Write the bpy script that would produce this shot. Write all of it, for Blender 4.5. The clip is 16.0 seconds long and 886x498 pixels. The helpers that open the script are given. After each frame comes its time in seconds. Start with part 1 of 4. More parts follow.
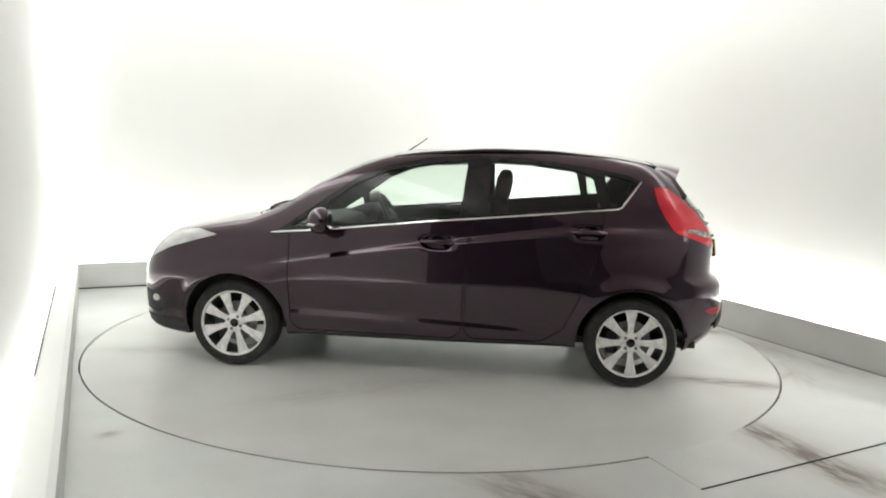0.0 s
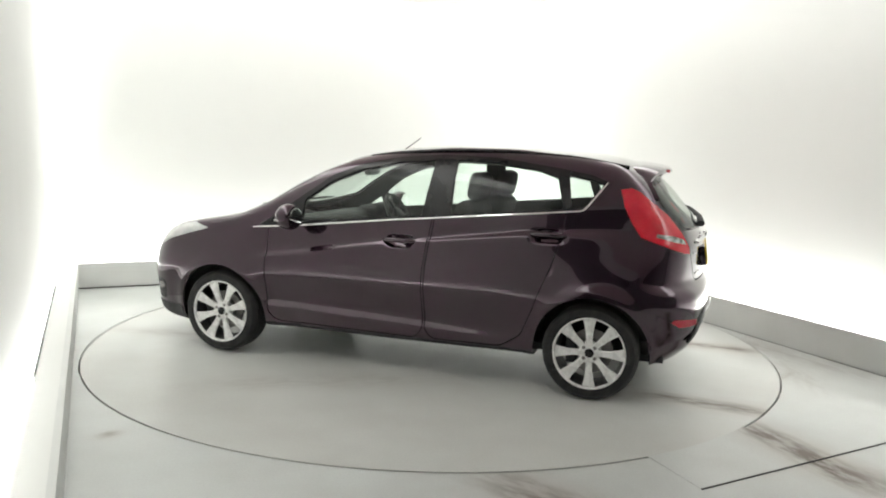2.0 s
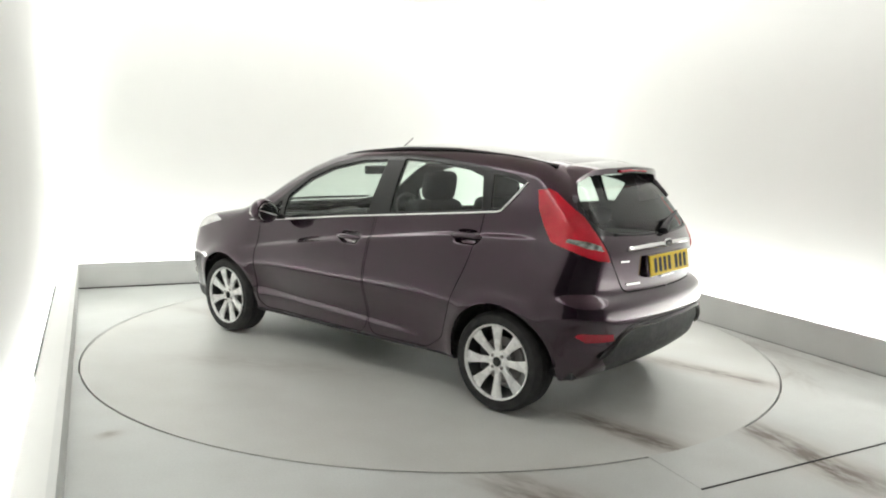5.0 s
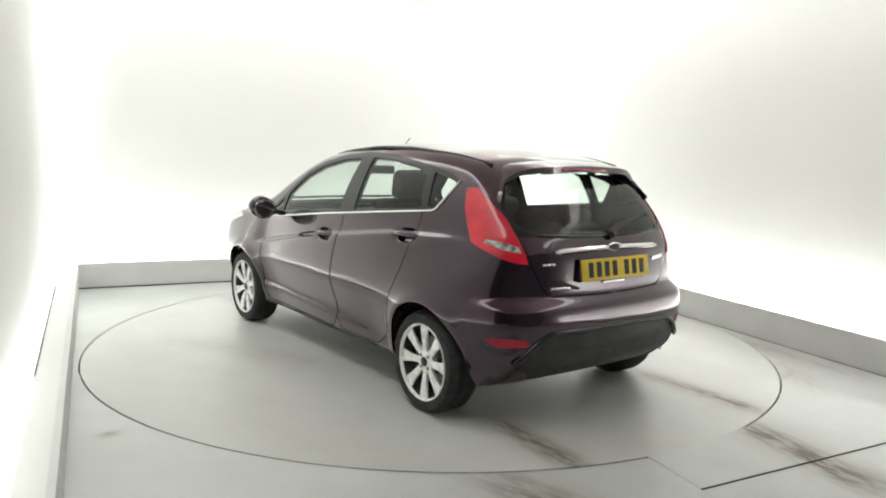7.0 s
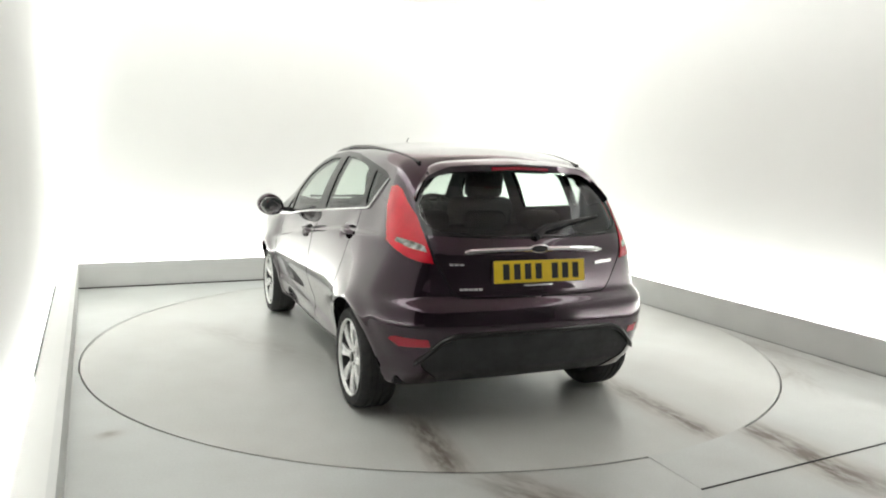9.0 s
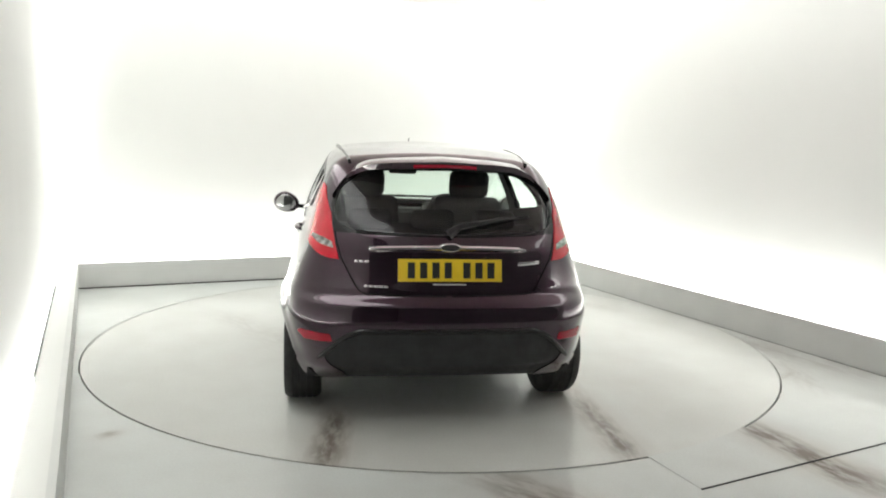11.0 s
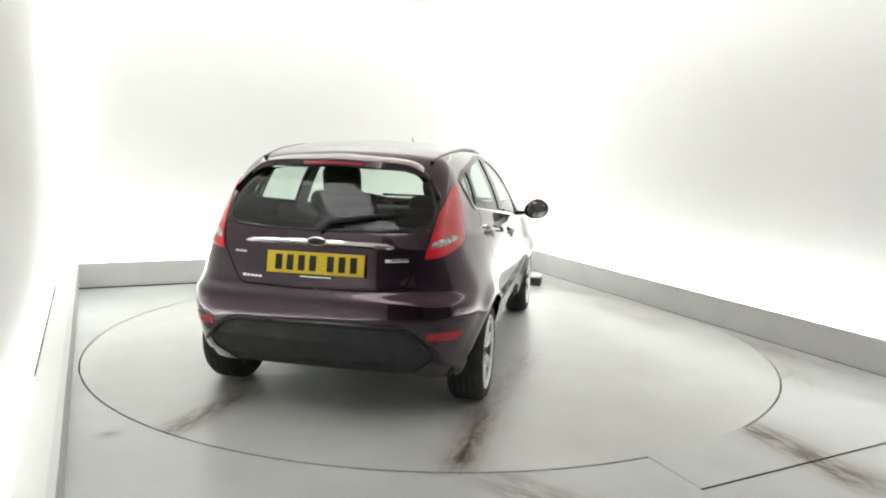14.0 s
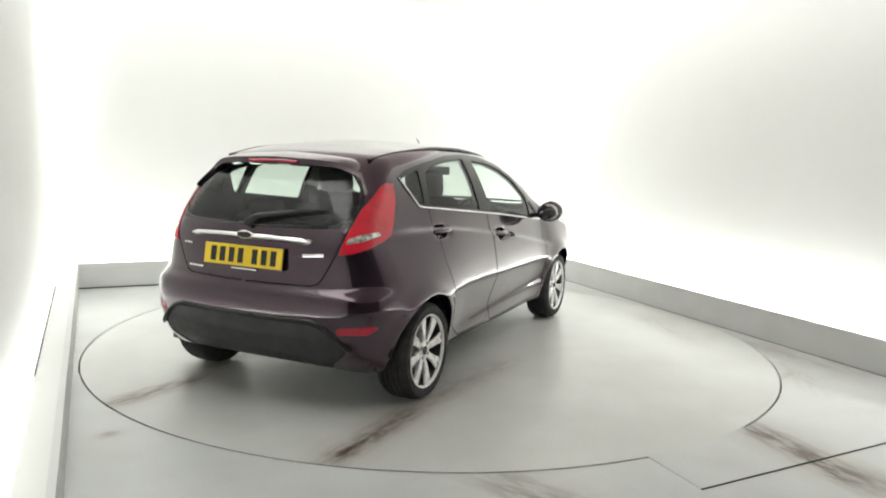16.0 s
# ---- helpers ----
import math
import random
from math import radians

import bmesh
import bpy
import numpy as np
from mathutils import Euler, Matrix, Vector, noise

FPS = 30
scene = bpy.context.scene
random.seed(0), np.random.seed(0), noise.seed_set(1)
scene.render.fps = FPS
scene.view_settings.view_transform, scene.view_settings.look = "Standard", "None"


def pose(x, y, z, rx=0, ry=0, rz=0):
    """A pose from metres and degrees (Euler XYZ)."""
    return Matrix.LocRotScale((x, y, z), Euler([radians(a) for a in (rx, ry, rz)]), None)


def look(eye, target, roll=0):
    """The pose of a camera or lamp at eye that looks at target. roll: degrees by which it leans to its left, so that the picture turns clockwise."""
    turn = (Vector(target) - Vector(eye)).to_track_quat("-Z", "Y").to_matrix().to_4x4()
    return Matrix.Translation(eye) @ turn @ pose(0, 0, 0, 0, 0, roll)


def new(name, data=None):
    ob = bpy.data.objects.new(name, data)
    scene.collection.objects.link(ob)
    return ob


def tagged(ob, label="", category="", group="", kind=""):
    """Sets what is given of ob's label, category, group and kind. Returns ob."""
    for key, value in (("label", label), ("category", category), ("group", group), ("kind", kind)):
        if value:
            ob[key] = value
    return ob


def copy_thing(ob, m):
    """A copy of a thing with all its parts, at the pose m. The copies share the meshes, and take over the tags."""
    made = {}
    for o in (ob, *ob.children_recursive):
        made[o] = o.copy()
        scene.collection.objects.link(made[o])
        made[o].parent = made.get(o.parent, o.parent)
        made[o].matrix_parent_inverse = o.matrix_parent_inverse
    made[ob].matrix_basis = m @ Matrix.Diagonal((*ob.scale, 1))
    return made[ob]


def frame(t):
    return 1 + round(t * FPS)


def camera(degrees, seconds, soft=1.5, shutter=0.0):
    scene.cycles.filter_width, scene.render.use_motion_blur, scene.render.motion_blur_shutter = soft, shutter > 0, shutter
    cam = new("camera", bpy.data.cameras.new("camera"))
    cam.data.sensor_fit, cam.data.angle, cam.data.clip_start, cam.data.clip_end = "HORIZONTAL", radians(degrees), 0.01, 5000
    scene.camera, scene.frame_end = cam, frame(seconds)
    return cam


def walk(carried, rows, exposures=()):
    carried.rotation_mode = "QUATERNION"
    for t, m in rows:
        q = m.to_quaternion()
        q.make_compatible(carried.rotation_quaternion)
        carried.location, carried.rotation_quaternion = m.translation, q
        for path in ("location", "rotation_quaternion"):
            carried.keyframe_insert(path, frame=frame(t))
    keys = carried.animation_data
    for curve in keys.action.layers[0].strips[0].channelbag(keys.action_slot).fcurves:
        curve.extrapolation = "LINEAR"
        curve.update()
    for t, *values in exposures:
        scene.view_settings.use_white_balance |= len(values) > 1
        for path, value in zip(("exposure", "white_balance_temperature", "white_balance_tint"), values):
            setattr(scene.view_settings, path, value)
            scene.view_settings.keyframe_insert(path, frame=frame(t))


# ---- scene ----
# ---------------------------------------------------------------- camera
cam = camera(61.28, 16.0, soft=2.0)
EYE = Vector((0.0, -5.575, 1.420))
YAW, PITCH, ROLL = radians(0.585), radians(-7.651), 1.764
AIM = Vector((math.sin(YAW) * math.cos(PITCH), math.cos(YAW) * math.cos(PITCH), math.sin(PITCH)))
VIEW = look(EYE, EYE + AIM, ROLL)
walk(cam, [(0.0, VIEW), (16.0, VIEW)], [(0.0, 0.0), (16.0, 0.0)])

# turntable: constant speed about the origin; the car stands a little off its centre
START, SPEED = 174.405, -6.885
CAR_X, CAR_Y = -0.068, 0.214
ROOM = pose(0, 0, 0, 0, 0, 25.3)      # the booth is turned against the camera's axes

# ---------------------------------------------------------------- world and light
world = bpy.data.worlds.new("world")
scene.world = world
world.use_nodes = True
world.node_tree.nodes["Background"].inputs[0].default_value = (0.75, 0.8, 0.85, 1)
world.node_tree.nodes["Background"].inputs[1].default_value = 0.02
LOW_POWER, TOP_POWER, EDGE_POWER = 15.5, 6.2, 0.6     # watts per metre of strip


def strip_light(name, a, b, width, watts, z, up):
    """A long light strip from a to b in the booth's plan, shining up or down."""
    a, b = Vector(a), Vector(b)
    d = bpy.data.lights.new(name, "AREA")
    d.shape, d.size, d.size_y = "RECTANGLE", (b - a).length, width
    d.energy = watts * (b - a).length
    d.color = (1.0, 1.0, 0.975)
    ob = new(name, d)
    m = (a + b) / 2
    turn = math.degrees(math.atan2(b.y - a.y, b.x - a.x))
    ob.matrix_world = ROOM @ pose(m.x, m.y, z, 0, 0, turn) @ pose(0, 0, 0, 180 if up else 0)
    return ob


BACK, NEAR, CEIL = 2.73, -6.6, 2.80


def west(y):
    """Inner face of the west upstand at y in the booth's plan."""
    return -2.467 + 0.0108 * y


def east(y):
    """Inner face of the east upstand at y in the booth's plan."""
    return 2.447 + 0.017 * y


strip_light("low_strip", (west(-3.5) - 0.185, -3.5), (west(BACK) - 0.185, BACK + 0.1), 0.05, LOW_POWER * 1.25, 0.04, True)
strip_light("low_strip", (west(BACK) - 0.1, BACK + 0.15), (east(BACK) + 0.1, BACK + 0.15), 0.10, LOW_POWER, 0.04, True)
strip_light("low_strip", (east(BACK) + 0.15, BACK), (east(-5.4) + 0.15, -5.4), 0.10, LOW_POWER, 0.04, True)
for off, width, watts in ((-0.08, 0.20, EDGE_POWER), (0.55, 0.75, TOP_POWER)):
    clear = off + width / 2
    strip_light("cove_strip", (west(-3.5) + off, -3.5), (west(BACK) + off, BACK - clear), width, watts, 3.34, False)
    strip_light("cove_strip", (west(BACK) + off, BACK - off), (east(BACK) - off, BACK - off), width, watts, 3.34, False)
    strip_light("cove_strip", (east(BACK) - off, BACK - clear), (east(-5.4) - off, -5.4), width, watts, 3.34, False)


# ---------------------------------------------------------------- materials
def nodes_of(name):
    m = bpy.data.materials.new(name)
    m.use_nodes = True
    nt = m.node_tree
    return m, nt, nt.nodes["Principled BSDF"]


def ramp_noise(nt, scale, detail, lo, hi, p0=0.35, p1=0.65, coord="Object", stretch=None):
    tc = nt.nodes.new("ShaderNodeTexCoord")
    no = nt.nodes.new("ShaderNodeTexNoise")
    no.inputs["Scale"].default_value, no.inputs["Detail"].default_value = scale, detail
    if stretch:
        mp = nt.nodes.new("ShaderNodeMapping")
        mp.inputs["Scale"].default_value = stretch
        nt.links.new(tc.outputs[coord], mp.inputs[0])
        nt.links.new(mp.outputs[0], no.inputs["Vector"])
    else:
        nt.links.new(tc.outputs[coord], no.inputs["Vector"])
    mr = nt.nodes.new("ShaderNodeMapRange")
    for i, v in ((1, p0), (2, p1), (3, lo), (4, hi)):
        mr.inputs[i].default_value = v
    nt.links.new(no.outputs[0], mr.inputs[0])
    return mr.outputs[0]


def mix_col(nt, fac, a, b):
    mx = nt.nodes.new("ShaderNodeMix")
    mx.data_type = "RGBA"
    if isinstance(fac, float):
        mx.inputs[0].default_value = fac
    else:
        nt.links.new(fac, mx.inputs[0])
    for i, c in ((6, a), (7, b)):
        if isinstance(c, tuple):
            mx.inputs[i].default_value = (*c, 1)
        else:
            nt.links.new(c, mx.inputs[i])
    return mx.outputs[2]


def calc(nt, op, a, b=0.0):
    n = nt.nodes.new("ShaderNodeMath")
    n.operation = op
    for i, v in enumerate((a, b)):
        if isinstance(v, (int, float)):
            n.inputs[i].default_value = v
        else:
            nt.links.new(v, n.inputs[i])
    return n.outputs[0]


def bumped(nt, p, height, strength, dist=0.002):
    b = nt.nodes.new("ShaderNodeBump")
    b.inputs["Strength"].default_value, b.inputs["Distance"].default_value = strength, dist
    nt.links.new(height, b.inputs["Height"])
    nt.links.new(b.outputs[0], p.inputs["Normal"])


def surface(name, a, b, rough, scale=8.0, metal=0.0, bump=0.0, bscale=60.0, rvar=0.06, coat=0.0, spec=0.5):
    m, nt, p = nodes_of(name)
    nt.links.new(mix_col(nt, ramp_noise(nt, scale, 6, 0, 1), a, b), p.inputs["Base Color"])
    nt.links.new(ramp_noise(nt, scale * 2.7, 4, rough - rvar, rough + rvar), p.inputs["Roughness"])
    p.inputs["Metallic"].default_value = metal
    p.inputs["Coat Weight"].default_value = coat
    p.inputs["Coat Roughness"].default_value = 0.03
    p.inputs["Specular IOR Level"].default_value = spec
    if bump:
        bumped(nt, p, ramp_noise(nt, bscale, 5, 0, 1), bump)
    return m


def glass(name, tint, rough=0.0, clear=0.85):
    """Thin tinted pane: mostly see-through, with a sharp reflection."""
    m, nt, p = nodes_of(name)
    out = nt.nodes["Material Output"]
    tr = nt.nodes.new("ShaderNodeBsdfTransparent")
    tr.inputs[0].default_value = (*tint, 1)
    gl = nt.nodes.new("ShaderNodeBsdfGlossy")
    gl.inputs["Roughness"].default_value = rough + 0.01
    lw = nt.nodes.new("ShaderNodeLayerWeight")
    gloss = calc(nt, "ADD", 0.05, calc(nt, "MULTIPLY", calc(nt, "POWER", lw.outputs["Facing"], 4.5), 0.85))
    mx = nt.nodes.new("ShaderNodeMixShader")
    nt.links.new(gloss, mx.inputs[0])
    nt.links.new(tr.outputs[0], mx.inputs[1])
    nt.links.new(gl.outputs[0], mx.inputs[2])
    nt.links.new(mx.outputs[0], out.inputs[0])
    return m


def box_mask(nt, sep, cx, cy, turn, half_len, half_wid, soft):
    """1 inside a turned rectangle of the plan with soft edges, 0 outside."""
    c, s = math.cos(radians(turn)), math.sin(radians(turn))
    dx, dy = calc(nt, "SUBTRACT", sep.outputs[0], cx), calc(nt, "SUBTRACT", sep.outputs[1], cy)
    u = calc(nt, "ADD", calc(nt, "MULTIPLY", dx, c), calc(nt, "MULTIPLY", dy, s))
    v = calc(nt, "SUBTRACT", calc(nt, "MULTIPLY", dy, c), calc(nt, "MULTIPLY", dx, s))
    out = None
    for w, h, sf in ((u, half_len, soft * 2.5), (v, half_wid, soft)):
        mr = nt.nodes.new("ShaderNodeMapRange")
        mr.inputs[1].default_value, mr.inputs[2].default_value = h - sf, h + sf
        mr.inputs[3].default_value, mr.inputs[4].default_value = 1, 0
        nt.links.new(calc(nt, "ABSOLUTE", w), mr.inputs[0])
        out = mr.outputs[0] if out is None else calc(nt, "MULTIPLY", out, mr.outputs[0])
    return out


def concrete(name, stains, low=(0.60, 0.635, 0.62), high=(0.69, 0.72, 0.70), worn=(0.31, 0.30, 0.275)):
    """Sealed grey floor with drifting tone, scuffs, and streaky rust-brown tyre stains and brown bands at given places.
    """
    m, nt, p = nodes_of(name)
    col = mix_col(nt, ramp_noise(nt, 0.8, 2, 0, 1, 0.1, 0.9), low, high)
    col = mix_col(nt, ramp_noise(nt, 2.2, 5, 0, 0.36, 0.38, 0.95), col, worn)
    col = mix_col(nt, ramp_noise(nt, 1.4, 4, 0, 0.22, 0.35, 0.85, stretch=(0.5, 1.0, 1.0)), col, (0.34, 0.31, 0.265))
    col = mix_col(nt, ramp_noise(nt, 90.0, 3, 0, 0.15, 0.4, 0.8), col, (0.30, 0.30, 0.29))
    tc = nt.nodes.new("ShaderNodeTexCoord")
    sep = nt.nodes.new("ShaderNodeSeparateXYZ")
    nt.links.new(tc.outputs["Object"], sep.inputs[0])
    for cx, cy, turn, hl, hw, soft, depth in stains:
        mask = box_mask(nt, sep, cx, cy, turn, hl, hw, soft)
        mp = nt.nodes.new("ShaderNodeMapping")
        mp.vector_type = "TEXTURE"
        mp.inputs["Rotation"].default_value = (0, 0, radians(turn))
        mp.inputs["Scale"].default_value = (3.2, 1.0, 1.0)
        nt.links.new(tc.outputs["Object"], mp.inputs[0])
        out = None
        for scale, p0, p1, lo in ((24.0, 0.38, 0.56, 0.35), (6.0, 0.32, 0.50, 0.35)):
            no = nt.nodes.new("ShaderNodeTexNoise")
            no.inputs["Scale"].default_value, no.inputs["Detail"].default_value = scale, 8
            nt.links.new(mp.outputs[0], no.inputs["Vector"])
            mr = nt.nodes.new("ShaderNodeMapRange")
            for q, v in ((1, p0), (2, p1), (3, lo), (4, 1.0)):
                mr.inputs[q].default_value = v
            nt.links.new(no.outputs[0], mr.inputs[0])
            out = mr.outputs[0] if out is None else calc(nt, "MULTIPLY", out, mr.outputs[0])
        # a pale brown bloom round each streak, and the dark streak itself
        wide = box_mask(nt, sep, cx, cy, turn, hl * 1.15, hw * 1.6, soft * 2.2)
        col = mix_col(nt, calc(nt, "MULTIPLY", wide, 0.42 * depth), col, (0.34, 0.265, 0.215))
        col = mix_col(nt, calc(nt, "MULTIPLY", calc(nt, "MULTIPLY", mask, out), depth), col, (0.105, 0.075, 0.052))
    nt.links.new(col, p.inputs["Base Color"])
    nt.links.new(ramp_noise(nt, 1.5, 2, 0.27, 0.32, 0.1, 0.9), p.inputs["Roughness"])
    bumped(nt, p, ramp_noise(nt, 40.0, 5, 0, 1), 0.05)
    return m


def car_paint():
    m, nt, p = nodes_of("aubergine_paint")
    fleck = ramp_noise(nt, 900.0, 2, 0, 1, 0.45, 0.7)
    nt.links.new(mix_col(nt, fleck, (0.012, 0.002, 0.008), (0.088, 0.024, 0.064)), p.inputs["Base Color"])
    p.inputs["Metallic"].default_value = 0.8
    p.inputs["Roughness"].default_value = 0.20
    p.inputs["Coat IOR"].default_value = 1.68
    p.inputs["Coat Weight"].default_value = 1.0
    nt.links.new(ramp_noise(nt, 5.0, 5, 0.008, 0.025), p.inputs["Coat Roughness"])
    return m


WALL = surface("white_wall_paint", (0.80, 0.81, 0.785), (0.825, 0.835, 0.81), 0.6, 0.7, bump=0.04)
# dark grey for unseen walls, so that the car's side reflects dark
UNSEEN_GREY = surface("dark_grey_unseen_wall", (0.14, 0.145, 0.145), (0.18, 0.185, 0.185), 0.6, 1.0)
UPSTAND = surface("pale_grey_board", (0.68, 0.695, 0.675), (0.74, 0.75, 0.73), 0.5, 2.5, bump=0.05)
JOINT = surface("black_joint", (0.02, 0.02, 0.02), (0.04, 0.04, 0.035), 0.7)
NEAR_STAIN = (0.745, -2.68, 84, 0.40, 0.095, 0.05, 1.0)
PLATE_STEEL = concrete("cover_plate_paint", [NEAR_STAIN])
# the entry 2.2 m in half length is a faint brown band beside the east board
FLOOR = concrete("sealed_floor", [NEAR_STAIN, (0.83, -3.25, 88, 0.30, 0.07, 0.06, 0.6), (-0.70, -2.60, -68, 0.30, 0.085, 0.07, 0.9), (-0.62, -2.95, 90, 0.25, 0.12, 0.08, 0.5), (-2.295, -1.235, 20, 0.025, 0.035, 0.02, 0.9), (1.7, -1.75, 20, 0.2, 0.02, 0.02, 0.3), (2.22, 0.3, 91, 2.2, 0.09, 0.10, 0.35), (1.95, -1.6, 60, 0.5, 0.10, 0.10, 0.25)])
TABLE = concrete("turntable_paint", [(-1.92, -0.62, -1, 0.40, 0.06, 0.05, 1.0), (-1.35, -0.64, -4, 0.26, 0.05, 0.06, 0.55), (-1.97, 0.79, -6, 0.34, 0.065, 0.05, 0.85), (-1.3, 0.85, 0, 0.3, 0.05, 0.05, 0.35), (-0.7, -0.70, -8, 0.45, 0.07, 0.08, 0.35), (1.7, 0.75, 10, 0.5, 0.05, 0.06, 0.35), (0.2, 1.3, 30, 0.7, 0.10, 0.1, 0.2), (1.3, -1.5, 35, 0.5, 0.06, 0.08, 0.25)], (0.605, 0.625, 0.598), (0.69, 0.705, 0.675), (0.38, 0.355, 0.32))
PAINT = car_paint()
BLACK_TRIM = surface("gloss_black_trim", (0.010, 0.010, 0.011), (0.016, 0.016, 0.017), 0.22, 6, rvar=0.05)
PLASTIC = surface("black_grained_plastic", (0.014, 0.014, 0.015), (0.024, 0.024, 0.026), 0.5, 12, bump=0.15, bscale=300)
SEAL = surface("rubber_seal", (0.006, 0.006, 0.006), (0.010, 0.010, 0.010), 0.7)
RUBBER = surface("tyre_rubber", (0.016, 0.016, 0.017), (0.030, 0.029, 0.028), 0.72, 14, bump=0.1)
ALLOY = surface("silver_alloy", (0.90, 0.90, 0.885), (0.94, 0.94, 0.925), 0.28, 9, metal=0.1)
DARK_METAL = surface("dark_metal_barrel_shade", (0.05, 0.05, 0.05), (0.08, 0.08, 0.08), 0.5, 9, metal=0.5)
STEEL = surface("brake_steel", (0.24, 0.23, 0.22), (0.34, 0.33, 0.32), 0.42, 20, metal=0.9)
CHROME = surface("chrome", (0.86, 0.86, 0.86), (0.90, 0.90, 0.90), 0.10, 9, metal=1.0, rvar=0.03)
RED_LENS = surface("red_lens", (0.80, 0.011, 0.036), (0.62, 0.007, 0.024), 0.12, 7, coat=0.8)
DARK_RED = surface("dark_red_reflector", (0.36, 0.007, 0.024), (0.46, 0.010, 0.030), 0.2, 6, coat=0.5)
CLEAR_LENS = surface("clear_lamp_lens", (0.74, 0.72, 0.70), (0.16, 0.15, 0.14), 0.14, 34, metal=0.3, coat=0.8)
HEAD_LENS = surface("headlamp_lens", (0.80, 0.81, 0.80), (0.60, 0.61, 0.61), 0.12, 10, metal=0.2, coat=1.0)
YELLOW = surface("yellow_reflective_sheet", (0.80, 0.56, 0.02), (0.84, 0.60, 0.03), 0.45, 20)
INK = surface("black_print", (0.012, 0.012, 0.012), (0.02, 0.02, 0.02), 0.5)
CLOTH = surface("charcoal_seat_cloth", (0.022, 0.022, 0.025), (0.040, 0.040, 0.044), 0.9, 40, bump=0.06, bscale=120)
LINING = surface("dark_cabin_plastic", (0.018, 0.018, 0.020), (0.028, 0.028, 0.030), 0.6, 12)
HEADLINER = surface("grey_headliner", (0.26, 0.26, 0.25), (0.32, 0.32, 0.31), 0.95, 18)
SIDE_GLASS = glass("tinted_side_glass", (0.85, 0.925, 0.88))
REAR_GLASS = glass("tinted_rear_glass", (0.84, 0.92, 0.875))
FRONT_GLASS = glass("windscreen_glass", (0.86, 0.93, 0.885))
MIRROR = surface("mirror_glass", (0.88, 0.90, 0.90), (0.90, 0.91, 0.91), 0.03, 3, metal=1.0, rvar=0.01)
PINK = surface("pinkish_panel_paint", (0.72, 0.62, 0.62), (0.76, 0.66, 0.66), 0.7, 2)


# ---------------------------------------------------------------- mesh helpers
def mesh_of(name, bm, mat, smooth=True):
    me = bpy.data.meshes.new(name)
    for f in bm.faces:
        f.smooth = smooth
    bm.to_mesh(me)
    bm.free()
    me.materials.append(mat)
    return me


def sharp(me, deg=35):
    me.set_sharp_from_angle(angle=radians(deg))
    return me


def part(name, bm, mat, parent, label="", smooth=True):
    """Links a bmesh as one mesh object under a thing or a part."""
    ob = new(name, sharp(mesh_of(name, bm, mat, smooth)))
    ob.parent = parent
    if label:
        tagged(ob, label)
    return ob


def box(bm, x0, x1, y0, y1, z0, z1, bevel=0.0, m=None):
    r = bmesh.ops.create_cube(bm, size=1.0)
    vs = r["verts"]
    bmesh.ops.transform(bm, matrix=Matrix.LocRotScale(((x0 + x1) / 2, (y0 + y1) / 2, (z0 + z1) / 2), None, (x1 - x0, y1 - y0, z1 - z0)), verts=vs)
    if bevel:
        es = list({e for v in vs for e in v.link_edges})
        vs = [v for v in bmesh.ops.bevel(bm, geom=es, offset=bevel, segments=3, profile=0.5, affect="EDGES")["verts"]]
    if m is not None:
        bmesh.ops.transform(bm, matrix=m, verts=vs)
    return bm


def a_box(*args, **kw):
    return box(bmesh.new(), *args, **kw)


def lathe(bm, profile, seg=48, m=None):
    """Turns (radius, offset) pairs about the y axis."""
    rings = []
    for r, o in profile:
        rings.append([bm.verts.new((r * math.cos(2 * math.pi * i / seg), o, r * math.sin(2 * math.pi * i / seg))) for i in range(seg)])
    for a, b in zip(rings, rings[1:]):
        for i in range(seg):
            bm.faces.new((a[i], a[(i + 1) % seg], b[(i + 1) % seg], b[i]))
    if m is not None:
        bmesh.ops.transform(bm, matrix=m, verts=[v for r in rings for v in r])
    return bm


def tube(bm, pts, radii, seg=10, flat=1.0):
    """A swept tube through pts, ends closed; flat squeezes it along its second axis."""
    rings = []
    pts = [Vector(p) for p in pts]
    for i, p in enumerate(pts):
        d = (pts[min(i + 1, len(pts) - 1)] - pts[max(i - 1, 0)]).normalized()
        a = d.cross(Vector((0, 0, 1)) if abs(d.z) < 0.9 else Vector((1, 0, 0))).normalized()
        b = d.cross(a)
        r = radii[i] if isinstance(radii, (list, tuple)) else radii
        rings.append([bm.verts.new(p + a * (r * math.cos(2 * math.pi * k / seg)) + b * (r * flat * math.sin(2 * math.pi * k / seg))) for k in range(seg)])
    for a, b in zip(rings, rings[1:]):
        for k in range(seg):
            bm.faces.new((a[k], a[(k + 1) % seg], b[(k + 1) % seg], b[k]))
    bm.faces.new(rings[0][::-1])
    bm.faces.new(rings[-1])
    bmesh.ops.recalc_face_normals(bm, faces=bm.faces)
    return bm


def prism(outline, y0, y1, plane="xz"):
    """A closed slab with the given outline."""
    bm = bmesh.new()
    mk = {"xz": lambda a, b, c: (a, c, b), "yz": lambda a, b, c: (c, a, b), "xy": lambda a, b, c: (a, b, c)}[plane]
    lo = [bm.verts.new(mk(a, b, y0)) for a, b in outline]
    hi = [bm.verts.new(mk(a, b, y1)) for a, b in outline]
    n = len(lo)
    bm.faces.new(lo)
    bm.faces.new(hi[::-1])
    for i in range(n):
        bm.faces.new((lo[i], hi[i], hi[(i + 1) % n], lo[(i + 1) % n]))
    bmesh.ops.recalc_face_normals(bm, faces=bm.faces)
    return bm


